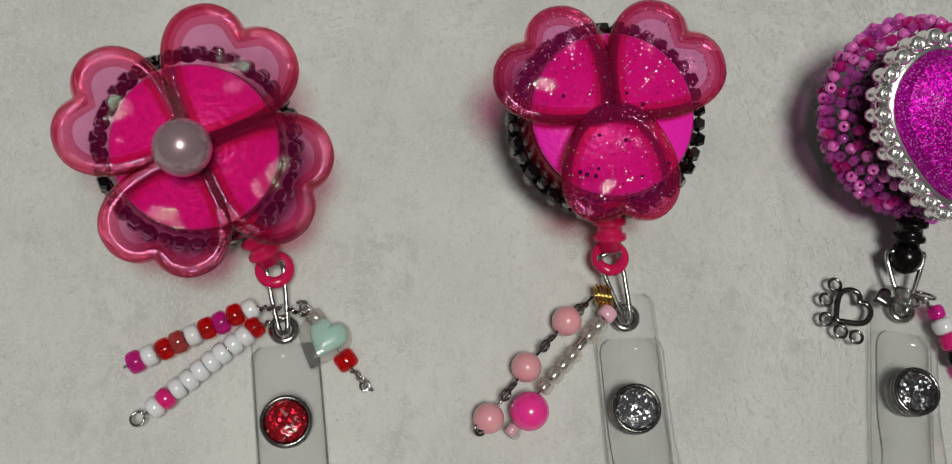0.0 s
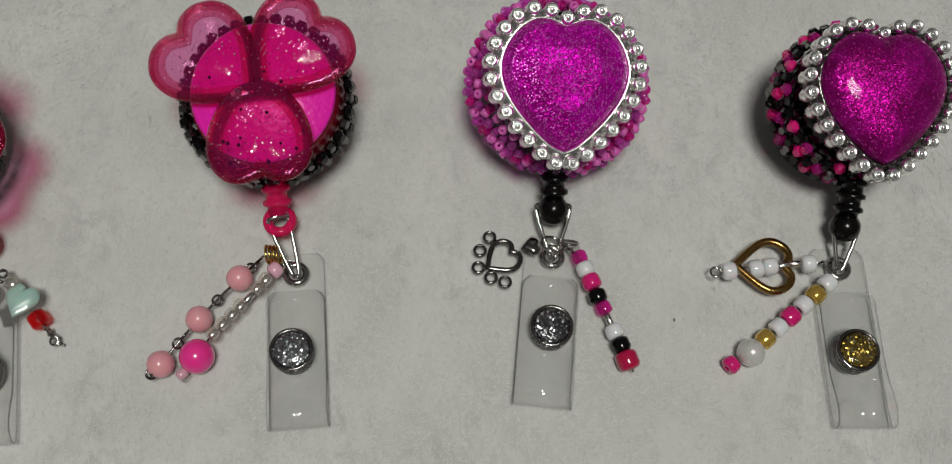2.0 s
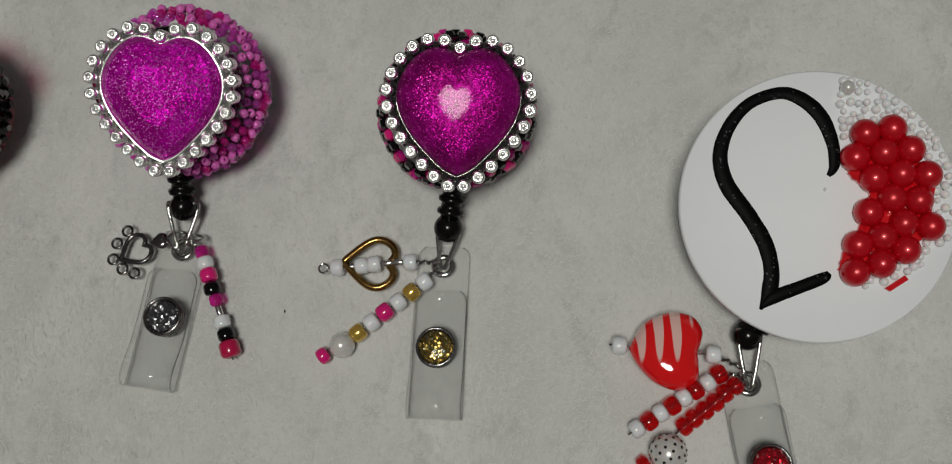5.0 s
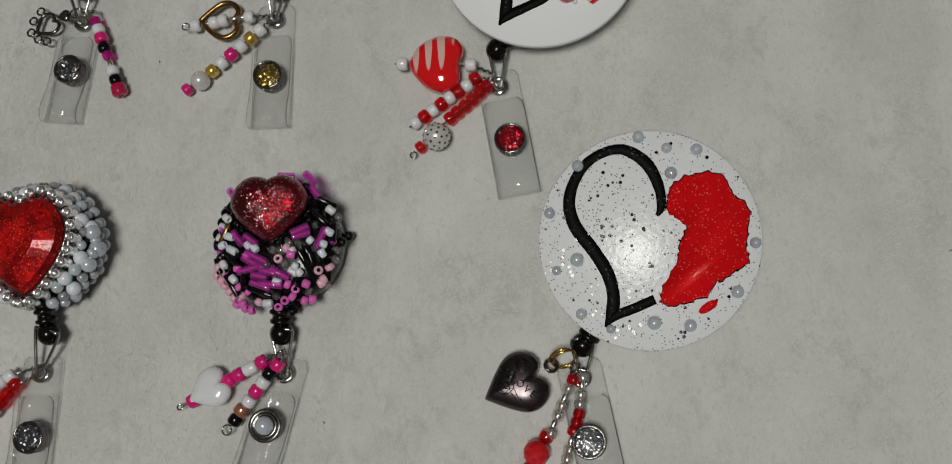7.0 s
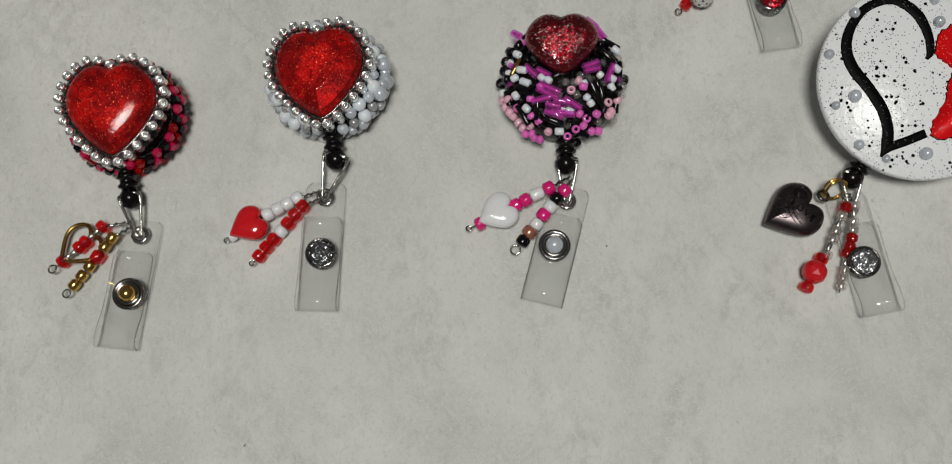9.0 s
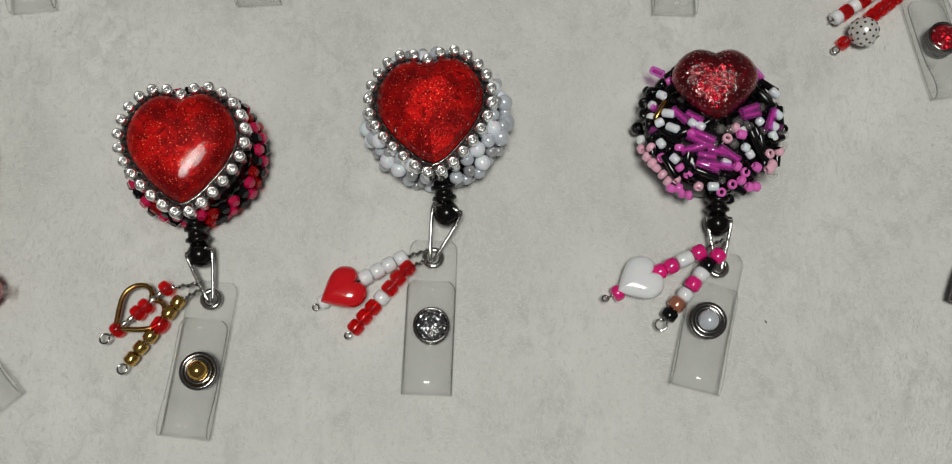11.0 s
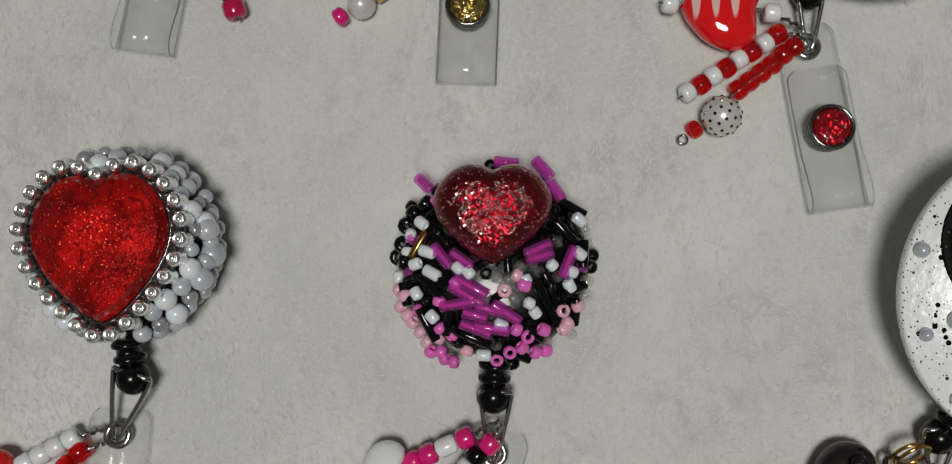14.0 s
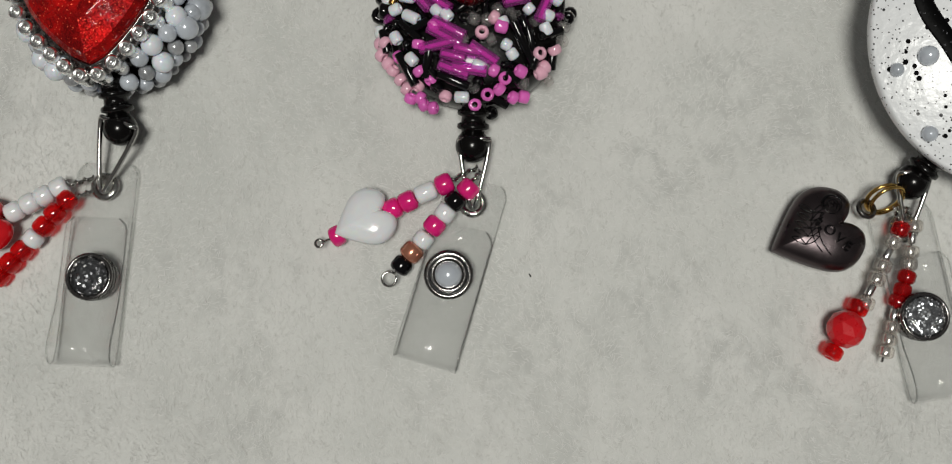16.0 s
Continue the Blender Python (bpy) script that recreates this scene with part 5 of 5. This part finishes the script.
# ---------------------------------------------------------------- red heart reel with pearls
def pearl_band_reel():
    t = thing("badge_reel", -72, -52, "red heart badge reel banded with iridescent pearls, red heart charm", "badge reel", REELS, (4.4, 1.4))
    fr = reel_frame(-68.6, -52.0, 7.8, 4, -3)
    case = core(t, fr, 16.4, -6.5, 7.8, BLACKP, 0.85)
    back_clip(t, fr)
    pearls = [ball_mesh(r, m, 14) for r, m in ((1.7, SMOKE), (1.9, ICEPEARL), (2.2, MILK), (1.6, ICEPEARL), (1.4, SMOKE))]
    beaded_band(case, fr, [(17.8, -4.2, 30), (18.6, -0.8, 30), (18.0, 2.4, 29), (16.2, 5.2, 27)], pearls, "pearl", 0.6)
    for a, z, r in ((-6, 0.5, 2.7), (-22, 3.2, 2.4), (8, 3.4, 2.3)):
        a = radians(a)
        part("pearl", ball_mesh(r, ICEPEARL, 18), ICEPEARL, case, m=fr @ Matrix.Translation((18.6 * math.cos(a), 18.6 * math.sin(a), z)))
    heart_setting(t, reel_frame(-70.1, -50.2, 17.0, 6, -5, 3), RUBY, True, "faceted ruby red foil heart crystal")
    knob(t, (-71.2, -73.0, 7), (-70.3, -79.8, 5), BLACKP)
    wire_clip(t, (-70.4, -80.2, 5), (-73.9, -91.1, 2))
    strap(t, (-73.9, -91.1), (-75.4, -127.6), (-74.6, -98.0), (-74.1, -110.0), DARKGLIT)
    s = strand(t, [(-82.3, -91.8, 3.8), (-91.6, -96.9, 3.2)], "wwww", "wire with white beads and a red heart", (-75.4, -89.8, 4), 0)
    puffed_heart(s, "heart_bead", -96.0, -99.7, 4.2, 11.6, -60, REDGLOSS, "glossy red heart bead", 0.42)
    part("bead", bead_mesh(1.9, 2.6, WHITEB), WHITEB, s, m=facing(at(-102.4, -103.2, 2.4), (-0.9, -0.45, 0)))
    ring(s, "wire_loop", (-104.4, -104.4, 1.6), 0.8, 0.25, WIREMETAL)
    strand(t, [(-80.6, -94.6, 3.8), (-93.7, -110.0, 2.6)], "rrrwrrr", "strand of red beads with a white one", (-75.2, -92.4, 4), 0.8)


# ---------------------------------------------------------------- bead-covered reel with a glitter heart
# what is glued on the dome, kind by kind: x, y, turn, length
VIOLET_TUBES = [(-4.4, -4.9, -28, 7.2), (-6.5, -8.0, 13, 7.2), (2.0, -9.6, -33, 6.4), (-3.5, -12.5, -22, 6.3), (-3.6, -10.0, -12, 4.9), (-0.6, -12.4, -9, 7.0),
                (13.3, -0.3, 63, 6.5), (7.6, 2.0, 24, 5.6), (8.0, 0.6, 17, 5.4), (-9.7, 0.6, -49, 5.4), (-6.1, 0.0, -34, 5.0), (-13.6, 14.8, -47, 4.0),
                (9.0, 18.0, -61, 5.0), (11.3, 13.1, -65, 4.4), (-5.1, -6.4, -29, 7.5), (-1.0, -9.0, -15, 5.5), (2.0, 19.0, -5, 5.0)]
BLACK_TUBES = [(-12.6, -12.0, -66, 7.1), (-3.6, -14.6, -23, 6.5), (14.4, 10.4, -16, 6.3), (16.6, 1.4, -97, 5.4), (11.0, -7.0, -68, 6.1), (9.4, -7.4, -60, 8.9),
               (10.0, -4.6, -63, 5.3), (-8.6, -11.3, 74, 5.7), (-16.9, -6.2, -77, 4.7), (13.0, 5.3, -40, 5.7), (-12.0, -5.0, -39, 5.8), (-10.6, -4.4, 22, 5.6),
               (4.8, -17.6, -32, 4.4), (15.0, -9.4, -93, 5.2), (11.9, -10.0, -108, 4.8), (7.7, -13.8, -35, 3.9), (14.8, -5.2, 19, 4.9)]
WHITE_BEADS = [(-13.8, 6.9, -36, 2.6), (-12.4, 1.4, -16, 3.4), (-14.8, -0.8, 15, 2.4), (-11.6, -2.5, -26, 3.7), (-6.7, -1.6, -45, 2.4), (-4.8, -2.4, -49, 2.4),
               (-11.4, -10.4, -50, 2.6), (-14.6, -6.2, -56, 2.5), (-2.0, -17.3, -4, 2.9), (15.4, 1.4, -24, 2.9), (13.9, -2.0, -18, 2.4), (13.6, -4.6, -60, 2.6),
               (15.6, 7.8, -29, 2.9), (1.1, -11.9, -27, 2.7), (5.6, -3.6, -63, 2.0), (7.4, -9.6, -53, 2.2), (6.3, -7.9, -27, 2.0), (10.5, -0.9, -42, 2.0)]
ORCHID_BEADS = [(5.3, -4.6, -12, 2.5), (-10.3, -7.7, 80, 1.9), (-10.1, -12.6, -63, 1.9), (6.1, -14.1, 90, 1.9), (9.0, -12.7, -31, 2.3), (2.8, -16.9, 90, 1.9),
                (0.4, -18.3, 90, 1.9), (5.0, -15.9, -45, 1.9), (9.7, -16.6, -14, 2.2), (-9.4, -18.2, 22, 1.9), (-7.2, -4.4, 36, 1.9), (4.0, -12.7, -34, 1.9),
                (7.6, -16.8, -29, 1.9), (-10.0, -16.8, -31, 1.9), (-12.0, -17.0, 60, 1.9), (-7.6, -18.8, 10, 1.9)]
PINK_BEADS = [(1.7, -5.7, 90, 2.0), (-16.8, -6.5, -36, 1.9), (-16.4, -10.1, -41, 1.9), (-15.4, -11.4, 45, 1.9), (12.5, -9.2, 90, 2.2), (12.8, -12.4, 28, 2.4),
              (13.6, -11.4, 31, 2.0), (-12.7, -15.0, -45, 1.9), (-17.6, -8.4, -36, 1.9), (-13.9, -13.2, -49, 1.9), (3.9, -2.8, -32, 1.9), (15.3, -8.2, -56, 1.9)]
CLEAR_BEADS = [(4.6, -1.3, 41, 1.9), (-1.8, -7.2, -27, 1.9), (9.4, -14.6, -27, 1.9), (2.6, -3.4, 10, 2.2), (0.2, -3.2, 70, 2.2), (3.4, -7.0, 30, 1.9), (17.2, -3.6, 80, 1.9), (16.8, -6.2, 20, 1.9), (14.2, -13.2, 50, 1.9)]


def bugle(r, long, material):
    """A fluted glass tube."""
    key = ("bugle", r, long, material.name)
    if key not in CACHE:
        h = long / 2
        CACHE[key] = mesh_of(lathe([(r * 0.45, -h), (r * 0.95, -h), (r, -h + 0.15), (r, h - 0.15), (r * 0.95, h), (r * 0.45, h)], 10), material)
    return CACHE[key]


def beaded_dome_reel():
    t = thing("badge_reel", 4.5, -57, "domed badge reel crusted with mixed beads under a wine glitter heart", "badge reel", REELS, (3, 2.6))
    fr = reel_frame(6.1, -55.1, 7.2, 2.5)
    prof = [(0, -6.8), (17.6, -6.8), (18.6, -4.0), (18.6, 1.0), (17.6, 3.6), (15.0, 5.2), (9.0, 6.4), (4.0, 6.8), (0, 7.0)]
    case = part("reel_case", lathe(prof, 48, False), BLACKP, t, m=fr)
    back_clip(t, fr)

    def on_dome(x, y):
        r = math.hypot(x, y)
        for (r0, z0), (r1, z1) in zip(prof[3:], prof[4:]):
            if r1 <= r <= r0:
                return z1 + (z0 - z1) * (r - r1) / (r0 - r1)
        return 0.0

    rnd = random.Random(8)
    glued = VIOLET_TUBES + BLACK_TUBES + WHITE_BEADS + ORCHID_BEADS + PINK_BEADS + CLEAR_BEADS
    for k in range(260):
        r, a = 19.4 * math.sqrt((k + 0.5) / 260), k * 2.39996
        x, y = r * math.cos(a) + rnd.uniform(-0.5, 0.5), r * math.sin(a) + rnd.uniform(-0.5, 0.5)
        r = math.hypot(x, y)
        if ((x + 0.6) / 9.6) ** 2 + ((y - 10.7) / 7.6) ** 2 < 1 or any(math.hypot(x - g[0], y - g[1]) < 1.9 for g in glued):
            continue
        n = Vector((x, y, 14 - r * 0.55)).normalized()
        z = on_dome(x, y) if r < 18.6 else rnd.uniform(-3.5, 1.0)
        p = Vector((x, y, z)) + n * 0.5
        flat = n.cross(Vector((rnd.uniform(-1, 1), rnd.uniform(-1, 1), rnd.uniform(-1, 1)))).normalized()
        u = rnd.random()
        if r > 17 and x < -8 and y > -3:
            me = bead_mesh(1.8, 2.4, BLACK, 0.3, 10) if u < 0.8 else bead_mesh(1.3, 2.4, WHITEB, 0.4, 10)
        elif r > 17 and x < -4:
            me = bead_mesh(1.35, 1.9, rnd.choice((PALEPINK, PALEPINK, ORCHID, CLEARB)), 0.4, 10)
        elif r > 17 and x > 8:
            me = bead_mesh(1.4, 1.9, rnd.choice((BLACK, CLEARB, CLEARB, ORCHID)), 0.4, 10)
        elif r > 16 and y < -10:
            me = bead_mesh(1.4, 1.9, rnd.choice((ORCHID, BLACK, BLACK, BLACK)), 0.4, 10)
        elif r > 16:
            me = bead_mesh(1.3, 1.9, rnd.choice((ORCHID, VIOLET, BLACK, WHITEB)), 0.4, 10)
        elif u < 0.55:
            me = bugle(0.8, rnd.choice((3.6, 5.0)), BLACK)
        elif u < 0.8:
            me = bead_mesh(1.2, 1.8, BLACK, 0.4, 10)
        else:
            me = bead_mesh(1.2, 1.8, CLEARB, 0.4, 10)
        long = me.vertices[0].co.z * -1000 > 1.6
        d = flat if long or rnd.random() < 0.6 else n
        part("bead", me, me.materials[0], case, m=fr @ facing(p, d))
    for beads, material, r, lift in ((VIOLET_TUBES, VIOLET, 1.2, 1.9), (BLACK_TUBES, BLACK, 1.0, 1.2), (WHITE_BEADS, MILK, 1.2, 1.6), (ORCHID_BEADS, ORCHID, 1.35, 1.5), (PINK_BEADS, PALEPINK, 1.4, 1.5), (CLEAR_BEADS, CLEARB, 1.35, 1.5)):
        for x, y, turn, long in beads:
            n = Vector((x, y, 30)).normalized()
            d = Vector((math.cos(radians(turn)), math.sin(radians(turn)), rnd.uniform(-0.15, 0.15)))
            d = (d - n * d.dot(n)).normalized()
            if turn == 90:
                d = (n + d * 0.25).normalized()
            z = on_dome(x, y) if math.hypot(x, y) < 18.6 else 0.8
            me = bugle(r, long, material) if material in (VIOLET, BLACK) else bead_mesh(r, long, material, 0.42, 12)
            m = fr @ facing(Vector((x, y, z)) + n * (lift + rnd.uniform(-0.2, 0.3)), d)
            part("bugle_bead" if material in (VIOLET, BLACK) else "bead", me, material, case, m=m)
            if material is VIOLET:
                part("bead_lining", bead_mesh(0.5, long * 0.94, ORCHID, 0.4, 8), ORCHID, case, "paler pink lining of a glass tube", m=m)
    part("bead", bead_mesh(0.85, 6.0, BRONZE, 0.35, 8), BRONZE, case, "bronze bugle bead", m=fr @ facing(Vector((-14.9, 3.0, 6.0)), (0.50, 0.85, 0.1)))
    line = [Vector((p.x * 0.70, p.y * 0.58, 0)) for p in heart_line(5)]
    levels = [(0.93, -1.5), (1.0, 0.0), (1.0, 1.6), (0.95, 3.0), (0.83, 4.3), (0.63, 5.2), (0.38, 5.7), (0.15, 5.85)]
    part("glitter_heart", domed(line, levels, (0, 0)), WINE, t, "puffed wine-red glitter resin heart", m=fr @ Matrix.Translation((-0.6, 11.2, 8.8)) @ Matrix.Rotation(radians(4), 4, "X"))
    knob(t, (3.2, -77.8, 6.5), (3.0, -84.0, 4.4), BLACKP)
    wire_clip(t, (3.4, -84.4, 4.4), (3.1, -95.3, 2), 3.0)
    strap(t, (3.1, -95.3), (-5.9, -127.8), (0.6, -100.2), (-1.4, -110.1), ICEPEARL, style="dome")
    strand(t, [(-2.6, -92.2, 5.0), (-8.4, -94.8, 4.2), (-13.0, -97.0, 3.4)], "pWpp", "wire with pink and white beads and a white heart", (4.2, -88.6, 5), 0)
    s = strand(t, [(-24.2, -102.4, 2.6), (-24.8, -102.7, 2.6)], "p", "end of the white heart wire", (-13, -97, 3.2), 0.8)
    puffed_heart(s, "heart_bead", -17.2, -98.6, 4.0, 12.0, -62, WHITEB, "glossy white heart bead", 0.36)
    strand(t, [(2.2, -93.2, 5.6), (-0.4, -95.6, 5.0), (-11.0, -108.3, 2.6)], "pbwpwkb", "strand of black, white, pink and copper beads", (4.8, -89.4, 5), 1.5)


# ---------------------------------------------------------------- wooden disc reel
def wooden_reel():
    t = thing("badge_reel", -224, -70, "varnished wooden disc badge reel with red pearls round its rim", "badge reel", REELS, (4.4, 0.3))
    fr = reel_frame(-220.2, -69.2, 15.5, 9)
    core(t, fr, 16.5, -14.0, -3.0, BLACKP)
    back_clip(t, reel_frame(-220, -66, 7, 9))
    face = disc(t, fr, 31.6, WOOD, "disc")
    face["label"] = "pale varnished wooden disc"
    for k in range(10):
        a = radians(18.5 - 36 * k)
        part("red_pearl", ball_mesh(2.95, REDPEARL, 20), REDPEARL, face, m=Matrix.Translation((27.6 * math.cos(a), 27.6 * math.sin(a), 1.6)), local=True)
    for k in range(3):
        part("ink_bar", outline_solid([(15.5, 5.5 - 5 * k, 0), (20, 5.5 - 5 * k, 0), (20, 8.5 - 5 * k, 0), (15.5, 8.5 - 5 * k, 0)], 0, 0.12), INK, face, "faded green printed bar", smooth=False, local=True)
    knob(t, (-206.6, -97.4, 6), (-203.4, -101.6, 4), BLACKP)
    wire_clip(t, (-203.2, -102.0, 4), (-201.2, -108.6, 2), 2.8)
    strap(t, (-201.2, -108.6), (-182.2, -129.6), (-199.0, -111.5), (-193.3, -117.6), REDGLIT)
    s = strand(t, [(-197.6, -100.4, 4.6), (-196.4, -100.2, 4.6)], "s", "wire with a large red pearl", (-202.6, -103.6, 4), 0)
    part("ball_bead", ball_mesh(5.0, REDPEARL, 28), REDPEARL, s, "large red pearl bead", m=Matrix.Translation(at(-190.2, -99.4, 5.1)))
    for x, d in ((-194.6, -1), (-185.6, 1)):
        part("bead_cap", lathe([(0.5, 0), (2.6, 1.0), (2.9, 1.5), (2.6, 1.3), (0.5, 0.4)], 12), DARKMETAL, s, "pierced metal bead cap", m=facing(at(x - 0.9 * d, -99.4, 5.1), (-d, 0.05, 0)))
    part("bead", bead_mesh(1.8, 2.4, CLEARB), CLEARB, s, m=facing(at(-184.0, -99.6, 4.6), (1, 0, 0)))


# ---------------------------------------------------------------- lint on the pile
def lint(x, y, turn):
    t = thing("lint", x, y, "short dark fibre of lint caught on the pile", "lint", "lint on the blanket")
    a = radians(turn)
    pts = [(k * 0.35 * math.cos(a + 0.15 * k), k * 0.35 * math.sin(a + 0.15 * k), 0.35) for k in range(3)]
    part("fibre", tube(pts, 0.12, 5), BLACKP, t)


REDSTRIPE = None


def striped():
    """Clear glass with wavering opaque red bands."""
    m, nt, p = nodes_of("striped_red_glass")
    vec = coords(nt, 1.0, False)
    wv = add(nt, "ShaderNodeTexWave", Scale=78.0, Distortion=0.8, Detail=1.0)
    wv.inputs["Detail Scale"].default_value = 1.2
    wv.wave_type, wv.bands_direction = "BANDS", "X"
    nt.links.new(vec, wv.inputs["Vector"])
    axes = add(nt, "ShaderNodeSeparateXYZ")
    nt.links.new(vec, axes.inputs[0])
    taper = ramp(nt, axes.outputs[1], -0.008, 0.006)
    start = ramp(nt, axes.outputs[0], 0.0075, 0.003)
    streak = wv.outputs["Fac"]
    for other in (taper, start):
        both = add(nt, "ShaderNodeMath")
        both.operation = "MULTIPLY"
        nt.links.new(streak, both.inputs[0])
        nt.links.new(other, both.inputs[1])
        streak = both.outputs[0]
    nt.links.new(mixed(nt, ramp(nt, streak, 0.32, 0.40), (0.76, 0.006, 0.008), (0.78, 0.50, 0.46)), p.inputs["Base Color"])
    p.inputs["Roughness"].default_value = 0.08
    p.inputs["Coat Weight"].default_value = 0.8
    return m


REDSTRIPE = striped()

flower_reel()
petal_reel()
paw_reel()
gold_heart_reel()
pearl_disc_reel()
flecked_disc_reel()
red_stone_reel()
pearl_band_reel()
beaded_dome_reel()
wooden_reel()
lint(17.9, -107.5, 100)
lint(-91.5, -166.0, 50)
lint(-38.0, 9.0, 70)
lint(196.0, -66.0, 20)
